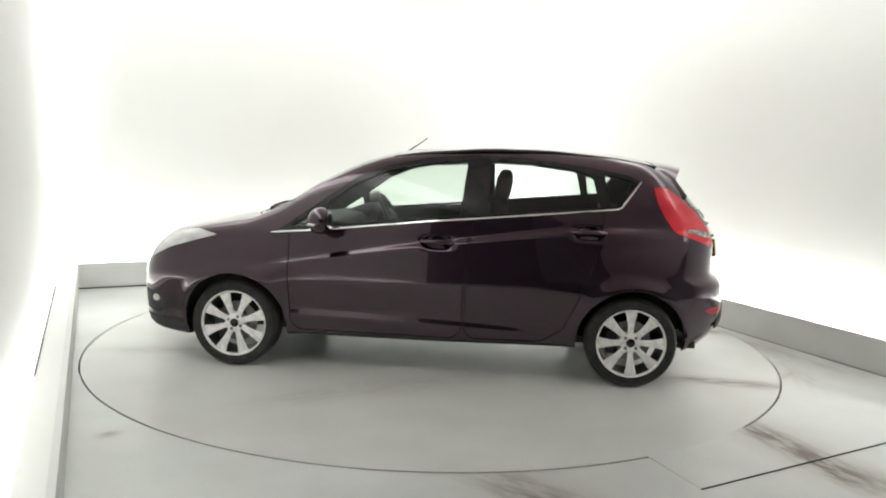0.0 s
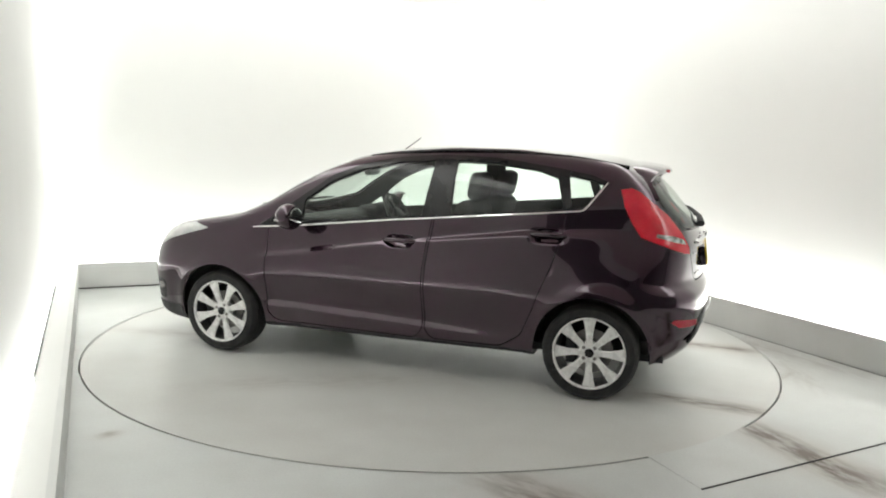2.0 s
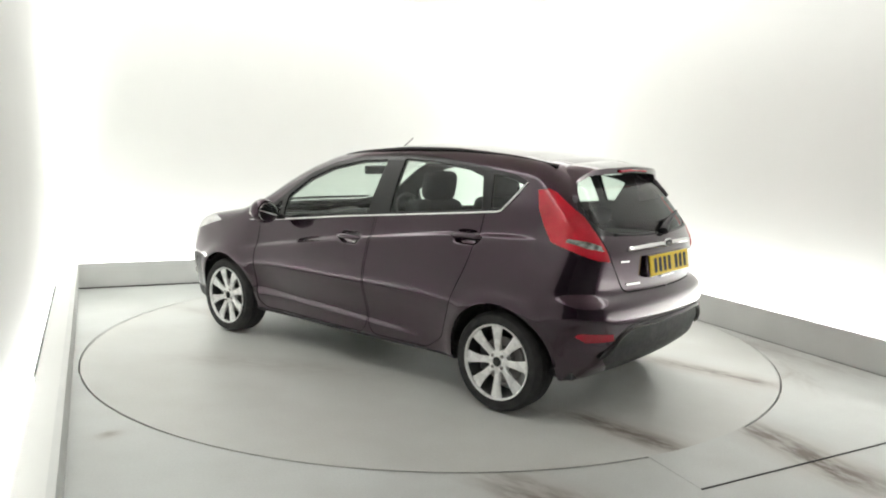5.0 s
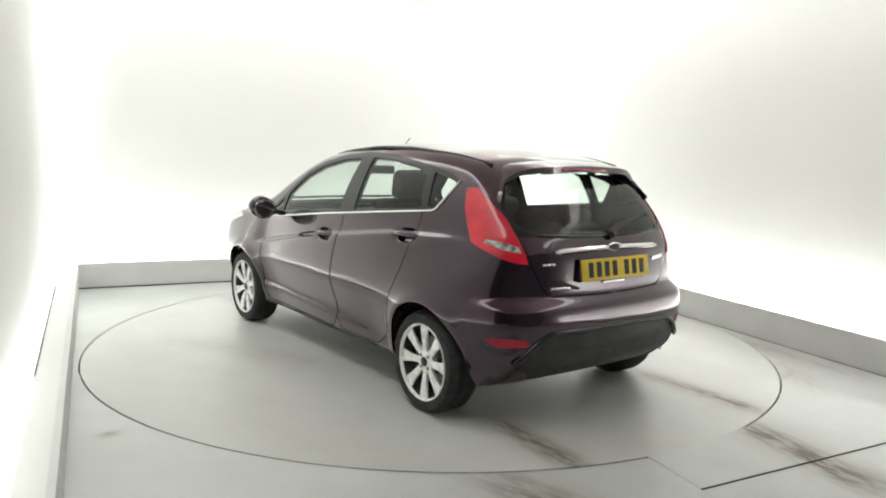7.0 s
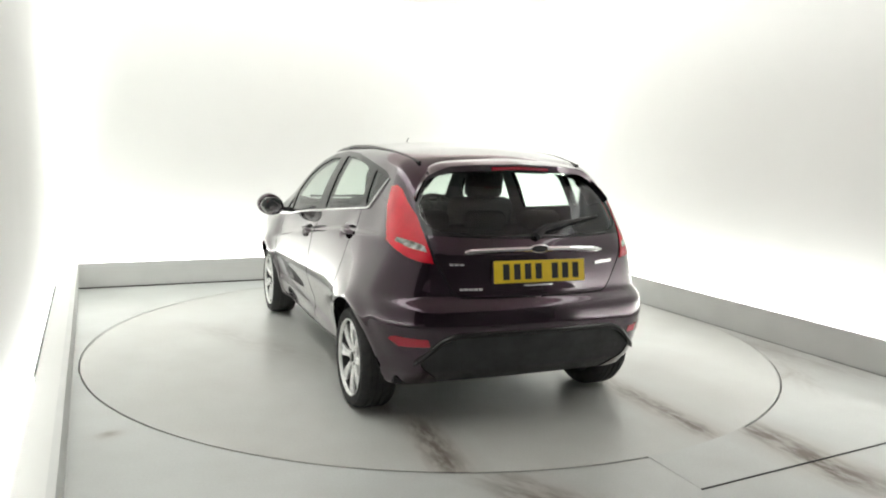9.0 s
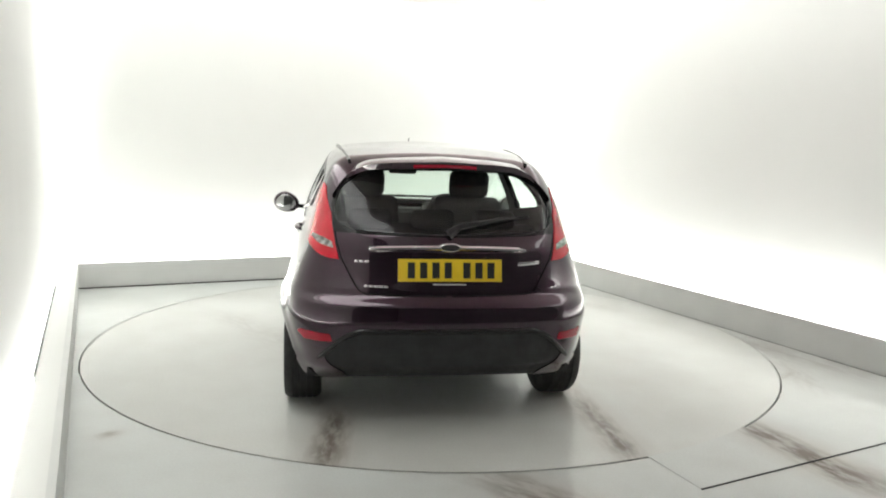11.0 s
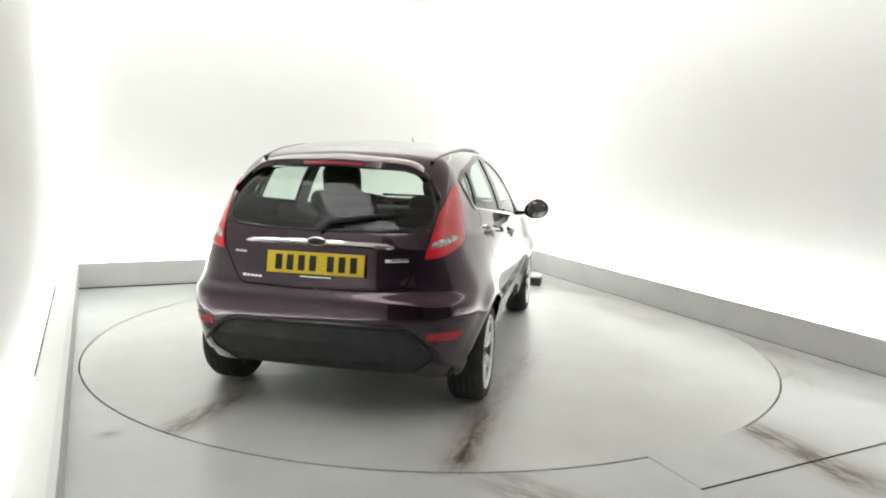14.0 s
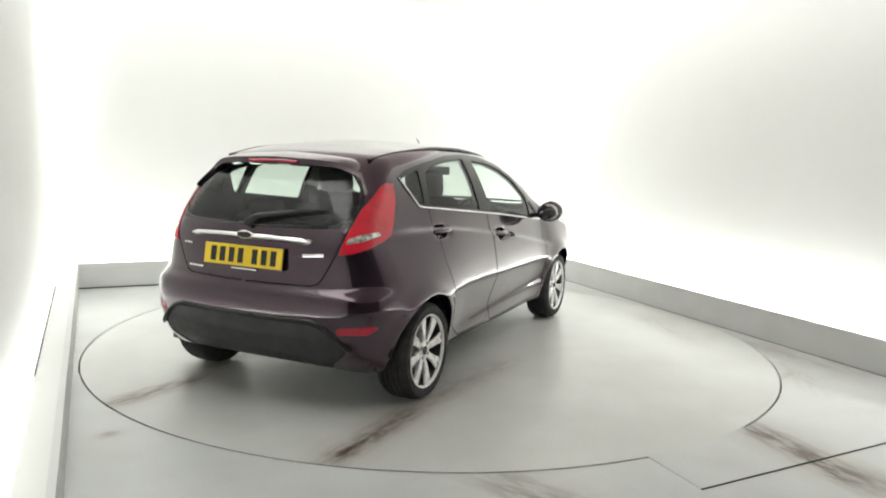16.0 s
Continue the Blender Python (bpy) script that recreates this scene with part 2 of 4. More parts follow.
def mirrored(bm):
    c = bm.copy()
    bmesh.ops.scale(c, vec=(1, -1, 1), verts=c.verts)
    bmesh.ops.reverse_faces(c, faces=c.faces)
    return c


def merged(a, b):
    """b joined into a."""
    me = bpy.data.meshes.new("join")
    b.to_mesh(me)
    b.free()
    a.from_mesh(me)
    bpy.data.meshes.remove(me)
    return a


# ---------------------------------------------------------------- the booth
def setting(name, bm, mat, label, category, m=ROOM, smooth=False):
    ob = new(name, sharp(mesh_of(name, bm, mat, smooth)))
    ob.matrix_world = m
    return tagged(ob, label, category, kind="structure")


RING, GAP = 2.437, 0.012
WX0, WX1F, WX1N, WY1 = -2.65, east(BACK) + 0.24, east(NEAR) + 0.24, BACK + 0.24


def build_floor():
    bm = bmesh.new()
    n = 192
    inner, low, outer = [], [], []
    for i in range(n):
        a = 2 * math.pi * i / n
        c, s = math.cos(a), math.sin(a)
        inner.append(bm.verts.new((RING * c, RING * s, 0)))
        low.append(bm.verts.new((RING * c, RING * s, -0.08)))
        k = min(4.0 / abs(c) if abs(c) > 1e-6 else 99, (3.4 if s > 0 else 7.2) / abs(s) if abs(s) > 1e-6 else 99)
        outer.append(bm.verts.new((k * c, k * s, 0)))
    for i in range(n):
        j = (i + 1) % n
        bm.faces.new((inner[i], outer[i], outer[j], inner[j]))
        bm.faces.new((low[i], inner[i], inner[j], low[j]))
    bm.faces.new(low)
    bmesh.ops.recalc_face_normals(bm, faces=bm.faces)
    for f in bm.faces:
        if abs(f.normal.z) > 0.5 and f.normal.z < 0:
            f.normal_flip()
    setting("floor", bm, FLOOR, "grey sealed concrete floor with rust-brown tyre stains and a long brown band", "floor")


def wall_slab(name, a, b, thick, z0, z1, mat, label, category="wall"):
    """A wall between two points of the plan; its thickness lies to the right of the way from a to b."""
    a, b = Vector((*a, 0)), Vector((*b, 0))
    d = (b - a).normalized()
    n = Vector((d.y, -d.x, 0)) * thick
    bm = prism([(p.x, p.y) for p in (a, b, b + n, a + n)], z0, z1, "xy")
    return setting(name, bm, mat, label, category)


def build_walls():
    turn = -3.8
    wx = WX0 - 0.10 * (WY1 - turn) / (WY1 - NEAR)
    wall_slab("wall_west", (WX0, WY1), (wx, turn), 0.12, -0.05, 3.5, WALL, "plain white painted booth wall lit from below and above")
    # unseen dark walls behind the camera, added to darken the paint's reflections
    wall_slab("dark_wall_west", (wx, turn), (WX0 - 0.10, NEAR), 0.12, -0.05, 3.5, UNSEEN_GREY, "plain dark grey unseen wall piece, added to darken reflections")
    wall_slab("wall_south", (WX0 - 0.2, NEAR), (WX1N + 0.4, NEAR), 0.12, -0.05, 3.5, UNSEEN_GREY, "plain grey unseen end wall, dark for the car's reflections")
    # back and right walls meet in a rounded corner
    bm = bmesh.new()
    r = 0.30
    side = Vector((WX1N - WX1F, NEAR - WY1)).normalized()
    pts = [Vector((WX0 - 0.1, WY1)), Vector((WX1F - r, WY1))]
    end = Vector((WX1F, WY1)) + side * r
    for i in range(1, 9):
        t = i / 8
        p0, p1, p2 = Vector((WX1F - r, WY1)), Vector((WX1F, WY1)), end
        pts.append(p0 * (1 - t) ** 2 + p1 * 2 * t * (1 - t) + p2 * t * t)
    pts.append(Vector((WX1N, NEAR)))
    for piece, nm in ((pts[:6], "wall_north"), (pts[5:], "wall_east")):
        bm = bmesh.new()
        rows = []
        for i, p in enumerate(piece):
            j, k = max(i - 1, 0), min(i + 1, len(piece) - 1)
            d = (piece[k] - piece[j]).normalized()
            n = Vector((-d.y, d.x)) * 0.12
            rows.append([bm.verts.new((q.x, q.y, z)) for q in (p, p + n) for z in (-0.05, 3.5)])
        for a, b in zip(rows, rows[1:]):
            for u, v in ((0, 1), (1, 3), (3, 2), (2, 0)):
                bm.faces.new((a[u], a[v], b[v], b[u]))
        bm.faces.new([rows[0][i] for i in (0, 1, 3, 2)])
        bm.faces.new([rows[-1][i] for i in (0, 1, 3, 2)])
        bmesh.ops.recalc_face_normals(bm, faces=bm.faces)
        setting(nm, bm, WALL, "plain white painted booth wall lit from below and above", "wall", smooth=True)
    setting("ceiling", a_box(WX0 - 0.2, WX1N + 0.3, NEAR - 0.2, WY1 + 0.2, 3.5, 3.6), WALL, "white painted roof above the light coves", "ceiling")
    setting("ceiling_panel", prism([(west(BACK) + 0.95, BACK - 0.95), (west(NEAR) + 0.95, NEAR + 0.02), (east(NEAR) - 0.95, NEAR + 0.02), (east(BACK) - 0.95, BACK - 0.95)], CEIL, CEIL + 0.04, "xy"), PINK, "dropped white ceiling panel between glowing coves", "ceiling")


def build_upstands():
    h, t = 0.24, 0.03
    end = NEAR + 0.05
    what = "low pale grey board hiding a light strip"
    wall_slab("upstand_west", (west(BACK), BACK + t), (west(end), end), t, 0, h, UPSTAND, what, "upstand")
    wall_slab("upstand_north", (east(BACK) + t, BACK), (west(BACK), BACK), -t, 0, h, UPSTAND, what, "upstand")
    wall_slab("upstand_east", (east(BACK), BACK), (east(end), end), -t, 0, h, UPSTAND, what, "upstand")
    # the narrow ledge beside the west board, with its open joint
    wall_slab("ledge", (west(BACK) - 0.031, BACK), (west(end) - 0.031, end), 0.111, h - 0.022, h - 0.004, WALL, "white ledge board along the wall", "ledge")
    wall_slab("ledge_joint", (west(1.56) - 0.142, 1.56), (west(-0.92) - 0.142, -0.92), 0.009, h - 0.03, h + 0.001, JOINT, "narrow black open joint beside the ledge", "joint")
    foot = "thin dark sealant line along the board's foot"
    wall_slab("sealant_north", (east(BACK), BACK - 0.033), (west(BACK), BACK - 0.033), -0.008, 0.0, 0.011, JOINT, foot, "sealant")
    wall_slab("sealant_east", (east(BACK) - 0.004, BACK), (east(end) - 0.004, end), 0.004, 0.0, 0.005, STEEL, foot, "sealant")
    wall_slab("sealant_west", (west(BACK) + 0.004, BACK), (west(end) + 0.004, end), -0.004, 0.0, 0.005, UPSTAND, "pale sealant line along the board's foot", "sealant")
    wall_slab("floor_joint", (-0.02, -2.788), (2.30, -2.712), 0.007, -0.004, 0.004, JOINT, "thin black joint in the concrete floor", "joint")


def build_cover_plate():
    arc = [(2.424 * math.sin(a), -2.424 * math.cos(a)) for a in [math.asin(0.76 / 2.424) * i / 14 for i in range(15)]]
    bm = prism([(-0.018, -2.785)] + [(max(x, -0.018), y) for x, y in arc] + [(0.76, -2.760)], -0.003, 0.002, "xy")
    ob = new("cover_plate", mesh_of("cover_plate", bm, PLATE_STEEL, False))
    ob.matrix_world = ROOM
    tagged(ob, "flat grey cover plate bridging the turntable's edge", "floor plate")


def build_turntable():
    bm = bmesh.new()
    n, r = 192, RING - GAP
    top = [bm.verts.new((r * math.cos(2 * math.pi * i / n), r * math.sin(2 * math.pi * i / n), 0)) for i in range(n)]
    low = [bm.verts.new((v.co.x, v.co.y, -0.07)) for v in top]
    bm.faces.new(top)
    bm.faces.new(low[::-1])
    for i in range(n):
        bm.faces.new((low[i], low[(i + 1) % n], top[(i + 1) % n], top[i]))
    ob = new("turntable", mesh_of("turntable", bm, TABLE, False))
    rim = lathe(bmesh.new(), [(r - 0.008, -0.001), (r - 0.008, 0.002), (r + 0.002, 0.002), (r + 0.002, -0.03)], 192, pose(0, 0, 0, 90))
    part("edge_rim", rim, TABLE, ob, "worn steel edge rim")
    return tagged(ob, "round grey revolving vehicle turntable with brown tyre marks", "turntable")


def build_control_box():
    box_thing = new("control_box")
    box_thing.empty_display_size = 0.1
    part("casing", a_box(-0.257, 0.0, 0.0, 0.22, 0.0, 0.085, bevel=0.006), DARK_METAL, box_thing, "dark grey metal casing")
    part("lid", a_box(-0.263, 0.006, -0.006, 0.226, 0.0855, 0.105, bevel=0.005), UPSTAND, box_thing, "pale grey lid")
    box_thing.matrix_world = pose(1.12, 2.24, 0, 0, 0, -13.5)
    tagged(box_thing, "small dark grey box with pale lid on the floor", "box")


build_floor()
build_walls()
build_upstands()
build_cover_plate()
turntable = build_turntable()
build_control_box()


# ---------------------------------------------------------------- the car: body surface
# car space: x forward, y to its left, z up, origin on the ground midway between the axles
def curve(*pts, soft=0.05):
    """A smooth curve through (position, value) pairs."""
    xs, ys = [p[0] for p in pts], [p[1] for p in pts]
    if xs[0] > xs[-1]:
        xs, ys = xs[::-1], ys[::-1]
    lo, hi, n = xs[0] - 0.4, xs[-1] + 0.4, 3000
    g = np.linspace(lo, hi, n)
    v = np.interp(g, xs, ys)
    s0, s1 = (ys[1] - ys[0]) / (xs[1] - xs[0]), (ys[-1] - ys[-2]) / (xs[-1] - xs[-2])
    v = np.where(g < xs[0], ys[0] + s0 * (g - xs[0]), np.where(g > xs[-1], ys[-1] + s1 * (g - xs[-1]), v))
    step = g[1] - g[0]
    w = max(1, int(3 * soft / step))
    k = np.exp(-0.5 * (np.arange(-w, w + 1) * step / soft) ** 2)
    k /= k.sum()
    sm = np.convolve(np.concatenate([v[0] + s0 * step * np.arange(-w, 0), v, v[-1] + s1 * step * np.arange(1, w + 1)]), k, "valid")
    return lambda q: np.interp(q, g, sm)


HUB_X, HUB_Z, TYRE_R = 1.2445, 0.278, 0.278
TOP = curve((2.15, 0.42), (2.04, 0.64), (1.95, 0.755), (1.85, 0.82), (1.7, 0.862), (1.5, 0.905), (1.3, 0.940), (1.17, 0.965), (1.0, 1.060), (0.78, 1.205), (0.55, 1.318), (0.35, 1.385), (0.1, 1.426), (-0.3, 1.460), (-0.7, 1.462), (-1.1, 1.430), (-1.4, 1.378), (-1.6, 1.330), (-1.8, 1.29), soft=0.05)
REAR = curve((0.15, -1.65), (0.24, -1.745), (0.32, -1.832), (0.42, -1.872), (0.55, -1.880), (0.635, -1.872), (0.662, -1.858), (0.685, -1.832), (0.77, -1.830), (0.9, -1.825), (0.98, -1.792), (1.05, -1.748), (1.2, -1.622), (1.33, -1.505), (1.5, -1.36), soft=0.013)
FRONT = curve((0.1, 1.96), (0.2, 2.02), (0.35, 2.05), (0.5, 2.05), (0.62, 2.03), (0.75, 1.98), (0.9, 1.9), (1.2, 1.75), (1.6, 1.6), soft=0.05)
LOWER = curve((0.10, 0.705), (0.2, 0.728), (0.3, 0.750), (0.4, 0.776), (0.5, 0.806), (0.57, 0.8265), (0.62, 0.823), (0.7, 0.812), (0.8, 0.797), (0.9, 0.780), (1.0, 0.759), (1.1, 0.735), (1.2, 0.710), soft=0.014)
BELT = curve((1.4, 0.845), (1.02, 0.866), (0.75, 0.888), (0.59, 0.906), (0.01, 0.972), (-0.26, 0.998), (-1.05, 1.076), (-1.6, 1.13), soft=0.04)
PLAN_LOW = curve((2.1, 0.86), (1.9, 0.92), (1.6, 0.975), (1.2, 1.0), (0.8, 0.99), (0.0, 1.0), (-0.8, 1.0), (-1.25, 0.988), (-1.5, 0.972), (-1.7, 0.935), (-1.9, 0.86), soft=0.06)
PLAN_HIGH = curve((2.1, 0.80), (1.6, 0.92), (1.2, 0.95), (0.9, 0.965), (0.5, 0.995), (0.0, 1.005), (-0.7, 1.0), (-1.0, 0.980), (-1.2, 0.948), (-1.4, 0.908), (-1.6, 0.860), (-1.9, 0.77), soft=0.08)
CREASE = curve((1.3, 0.62), (0.99, 0.676), (0.19, 0.812), (-0.85, 0.945), (-1.3, 0.963), (-1.7, 0.95), soft=0.05)
ROCKER = curve((1.0, 0.375), (0.0, 0.345), (-0.7, 0.31), (-1.5, 0.27), soft=0.05)
UNDER = curve((2.1, 0.21), (1.6, 0.165), (0.9, 0.205), (0.0, 0.205), (-0.9, 0.215), (-1.5, 0.21), (-1.62, 0.215), (-1.8, 0.262), (-2.0, 0.31), soft=0.05)


HANDLES = ((-0.045, 0.846), (-0.965, 0.938))


def step01(v, w):
    return 1 / (1 + np.exp(-np.clip(v / w, -30, 30)))


def half_width(x, z):
    belt = BELT(x)
    mix = step01(z - 0.87, 0.075)
    plan = PLAN_LOW(x) * (1 - mix) + PLAN_HIGH(x) * mix
    d = np.maximum(z - belt, 0)
    w = LOWER(np.minimum(z, belt + 0.0)) * plan - (0.28 * d + 0.47 * d * d)
    mid = step01(x + 1.35, 0.06) * step01(0.98 - x, 0.04)
    w = w + 0.022 * mid * step01(CREASE(x) - z, 0.006) - 0.018 * mid
    mid2 = step01(x + 0.70, 0.08) * step01(0.90 - x, 0.03)
    w = w + 0.026 * mid2 * step01(ROCKER(x) - z, 0.014) - 0.012 * mid2 * step01(0.50 - z, 0.05)
    for hx, hz in HANDLES:
        w = w - 0.026 * np.exp(-((x - hx) / 0.082) ** 4 - ((z - hz + 0.006) / 0.033) ** 4)
    for hx in (HUB_X, -HUB_X):
        r = np.hypot(x - hx, (z - HUB_Z) * 1.0)
        lift = step01(z - 0.12, 0.05)
        w = w + lift * (0.024 * np.exp(-((np.maximum(r - 0.335, 0)) / 0.055) ** 2) + 0.016 * np.exp(-(np.maximum(r - 0.38, 0) / 0.13) ** 2))
    return w


def smax(a, b, k):
    h = np.maximum(k - np.abs(a - b), 0) / k
    return np.maximum(a, b) + h * h * k / 4


def inside(x, y, z):
    """Negative inside the body."""
    crown = 0.13 - 0.08 * step01(x - 1.05, 0.08)
    f = smax(np.abs(y) - half_width(x, z), z - (TOP(x) - crown * y * y), 0.075 - 0.02 * step01(x - 1.05, 0.08))
    bow = 0.24 - 0.09 * step01(0.665 - z, 0.012)
    f = smax(f, REAR(z) + bow * y * y + 0.25 * y ** 6 - x, 0.14)
    f = smax(f, x - (FRONT(z) - 0.33 * y * y), 0.16)
    return smax(f, UNDER(x) - z, 0.035)


def surface_points(p, core):
    """Meets the rays from core to p with the body."""
    lo, hi = np.zeros(len(p)), np.ones(len(p)) * 1.15
    for _ in range(42):
        m = (lo + hi) / 2
        q = core + (p - core) * m[:, None]
        out = inside(q[:, 0], q[:, 1], q[:, 2]) > 0
        hi, lo = np.where(out, m, hi), np.where(out, lo, m)
    return core + (p - core) * ((lo + hi) / 2)[:, None]


def body_half():
    """The left half of the body as an even sheet of quads."""
    xs = np.linspace(-2.1, 2.25, 224)
    ys = np.linspace(0, 1.0, 46)
    zs = np.linspace(0.08, 1.62, 122)
    index, pts, quads = {}, [], []

    def vid(x, y, z):
        key = (round(x, 5), round(y, 5), round(z, 5))
        if key not in index:
            index[key] = len(pts)
            pts.append(key)
        return index[key]

    def sheet(a, b, put, flip):
        for i in range(len(a) - 1):
            for j in range(len(b) - 1):
                q = [vid(*put(a[i], b[j])), vid(*put(a[i + 1], b[j])), vid(*put(a[i + 1], b[j + 1])), vid(*put(a[i], b[j + 1]))]
                quads.append(q[::-1] if flip else q)

    sheet(xs, zs, lambda a, b: (a, 1.0, b), True)
    sheet(xs, ys, lambda a, b: (a, b, 1.62), False)
    sheet(xs, ys, lambda a, b: (a, b, 0.08), True)
    sheet(ys, zs, lambda a, b: (-2.1, a, b), True)
    sheet(ys, zs, lambda a, b: (2.25, a, b), False)
    p = np.array(pts)
    core = np.stack([p[:, 0] * 0.62, np.zeros(len(p)), np.full(len(p), 0.60)], 1)
    q = surface_points(p, core)
    q[p[:, 1] < 1e-6, 1] = 0
    bm = bmesh.new()
    vs = [bm.verts.new(c) for c in q]
    for f in quads:
        bm.faces.new([vs[i] for i in f])
    bm.normal_update()
    return bm


AXES = {"side": (0, 2), "rear": (1, 2), "top": (0, 1)}


def cut_line(bm, faces, view, poly, closed=True):
    """Cuts the given faces along an outline seen from the side, the rear or above."""
    i, j = AXES[view]
    n = len(poly)

    def extent(f):
        ca, cb = [v.co[i] for v in f.verts], [v.co[j] for v in f.verts]
        return min(ca), max(ca), min(cb), max(cb)

    pa, pb = [p[0] for p in poly], [p[1] for p in poly]
    pa0, pa1, pb0, pb1 = min(pa) - 1e-3, max(pa) + 1e-3, min(pb) - 1e-3, max(pb) + 1e-3
    boxes = {}
    for f in faces:
        e = extent(f)
        if e[1] >= pa0 and e[0] <= pa1 and e[3] >= pb0 and e[2] <= pb1:
            boxes[f] = e
    for k in range(n if closed else n - 1):
        (a0, b0), (a1, b1) = poly[k], poly[(k + 1) % n]
        lo0, hi0, lo1, hi1 = min(a0, a1) - 1e-4, max(a0, a1) + 1e-4, min(b0, b1) - 1e-4, max(b0, b1) + 1e-4
        near = [f for f, e in boxes.items() if e[1] >= lo0 and e[0] <= hi0 and e[3] >= lo1 and e[2] <= hi1]
        if not near:
            continue
        co, no = [0, 0, 0], [0, 0, 0]
        co[i], co[j], no[i], no[j] = a0, b0, -(b1 - b0), a1 - a0
        geom = list({v for f in near for v in f.verts}) + list({e for f in near for e in f.edges}) + near
        for f in near:
            del boxes[f]
        r = bmesh.ops.bisect_plane(bm, geom=geom, dist=1e-5, plane_co=co, plane_no=no)
        for g in r["geom"]:
            if isinstance(g, bmesh.types.BMFace):
                boxes[g] = extent(g)


def in_poly(poly, a, b):
    r = False
    n = len(poly)
    for k in range(n):
        (a0, b0), (a1, b1) = poly[k], poly[(k + 1) % n]
        if (b0 > b) != (b1 > b) and a < (a1 - a0) * (b - b0) / (b1 - b0) + a0:
            r = not r
    return r


def shrunk(poly, d):
    """The outline moved inwards by d."""
    area = sum(p[0] * q[1] - q[0] * p[1] for p, q in zip(poly, poly[1:] + poly[:1]))
    sg = 1 if area > 0 else -1
    out = []
    for k in range(len(poly)):
        p0, p1, p2 = Vector(poly[k - 1]), Vector(poly[k]), Vector(poly[(k + 1) % len(poly)])
        d0, d1 = (p1 - p0).normalized(), (p2 - p1).normalized()
        n0, n1 = Vector((-d0.y, d0.x)) * sg, Vector((-d1.y, d1.x)) * sg
        m = (n0 + n1).normalized()
        out.append(tuple(p1 + m * d / max(0.45, m.dot(n0))))
    return out


def rounded(poly, r=0.02, n=3):
    """The outline with its corners rounded off."""
    out = []
    for k in range(len(poly)):
        p0, p1, p2 = Vector(poly[k - 1]), Vector(poly[k]), Vector(poly[(k + 1) % len(poly)])
        a, b = (p0 - p1), (p2 - p1)
        ra = min(r, a.length * 0.4)
        rb = min(r, b.length * 0.4)
        s, e = p1 + a.normalized() * ra, p1 + b.normalized() * rb
        for q in range(n + 1):
            t = q / n
            out.append(tuple(s * (1 - t) ** 2 + p1 * 2 * t * (1 - t) + e * t * t))
    return out


def belt_pts(x0, x1, n, dz):
    return [(x0 + (x1 - x0) * i / n, float(BELT(x0 + (x1 - x0) * i / n)) + dz) for i in range(n + 1)]


WIN_FRONT = rounded([(0.665, 0.925), (0.665, 1.062), (0.49, 1.190), (0.296, 1.272), (0.03, 1.328), (-0.205, 1.342), (-0.172, 1.006)], 0.018)
WIN_SAIL = rounded([(0.90, 0.900), (0.72, 1.025), (0.705, 0.918)], 0.012)
WIN_REAR = rounded([(-0.352, 1.024), (-0.345, 1.352), (-0.594, 1.344), (-0.864, 1.312), (-0.985, 1.272), (-1.035, 1.092)], 0.018)
WIN_QUARTER = rounded([(-1.085, 1.102), (-1.05, 1.290), (-1.177, 1.266), (-1.258, 1.240), (-1.15, 1.104)], 0.016)
DLO = belt_pts(0.98, -1.15, 12, 0.006) + [(-1.285, 1.250), (-1.19, 1.290), (-0.99, 1.325), (-0.864, 1.342), (-0.594, 1.376), (-0.25, 1.384), (0.03, 1.362), (0.296, 1.308), (0.49, 1.230), (0.72, 1.065)]
ARCH_R = 0.335


def arch(hx):
    return [(hx + ARCH_R * math.cos(a), HUB_Z - 0.005 + ARCH_R * math.sin(a)) for a in [2 * math.pi * k / 44 for k in range(44)]]


DOOR_FRONT = rounded([(0.905, 0.90), (0.893, 0.55), (0.885, 0.30), (0.83, 0.245), (-0.15, 0.238), (-0.205, 0.30), (-0.212, 0.70), (-0.245, 1.0), (-0.285, 1.366), (0.03, 1.346), (0.296, 1.292), (0.49, 1.214), (0.72, 1.048)], 0.03)
DOOR_REAR = rounded([(-0.222, 0.70), (-0.214, 0.30), (-0.26, 0.242), (-0.70, 0.245), (-0.83, 0.33), (-0.905, 0.50), (-0.945, 0.62), (-1.0, 0.76), (-1.048, 0.95), (-1.058, 1.08), (-1.040, 1.306), (-0.864, 1.328), (-0.594, 1.362), (-0.295, 1.37), (-0.255, 1.0)], 0.03)
TAIL_SIDE = [(-1.352, 1.215), (-1.380, 1.12), (-1.428, 1.03), (-1.485, 0.952), (-1.62, 0.907), (-1.72, 0.868), (-1.86, 0.838), (-1.88, 0.93), (-1.72, 0.995), (-1.455, 1.205), (-1.41, 1.224)]
TAIL_REAR = [(0.592, 1.30), (0.588, 1.15), (0.578, 1.03), (0.562, 0.94), (0.540, 0.84), (0.95, 0.80), (0.95, 1.30)]
TAIL_CLEAR = rounded([(0.570, 0.914), (0.578, 0.944), (0.62, 0.962), (0.672, 0.974), (0.682, 0.956), (0.64, 0.930)], 0.008)
HATCH_GLASS = rounded([(-0.02, 1.335), (0.30, 1.328), (0.43, 1.295), (0.525, 1.215), (0.568, 1.125), (0.566, 1.06), (0.53, 1.022), (0.46, 1.004), (-0.02, 0.990)], 0.02)
HATCH = [(-0.02, 1.352), (0.31, 1.345), (0.45, 1.312), (0.545, 1.222), (0.583, 1.125), (0.574, 1.03), (0.558, 0.94), (0.532, 0.86), (0.470, 0.74), (0.445, 0.705), (0.405, 0.690), (-0.02, 0.686)]
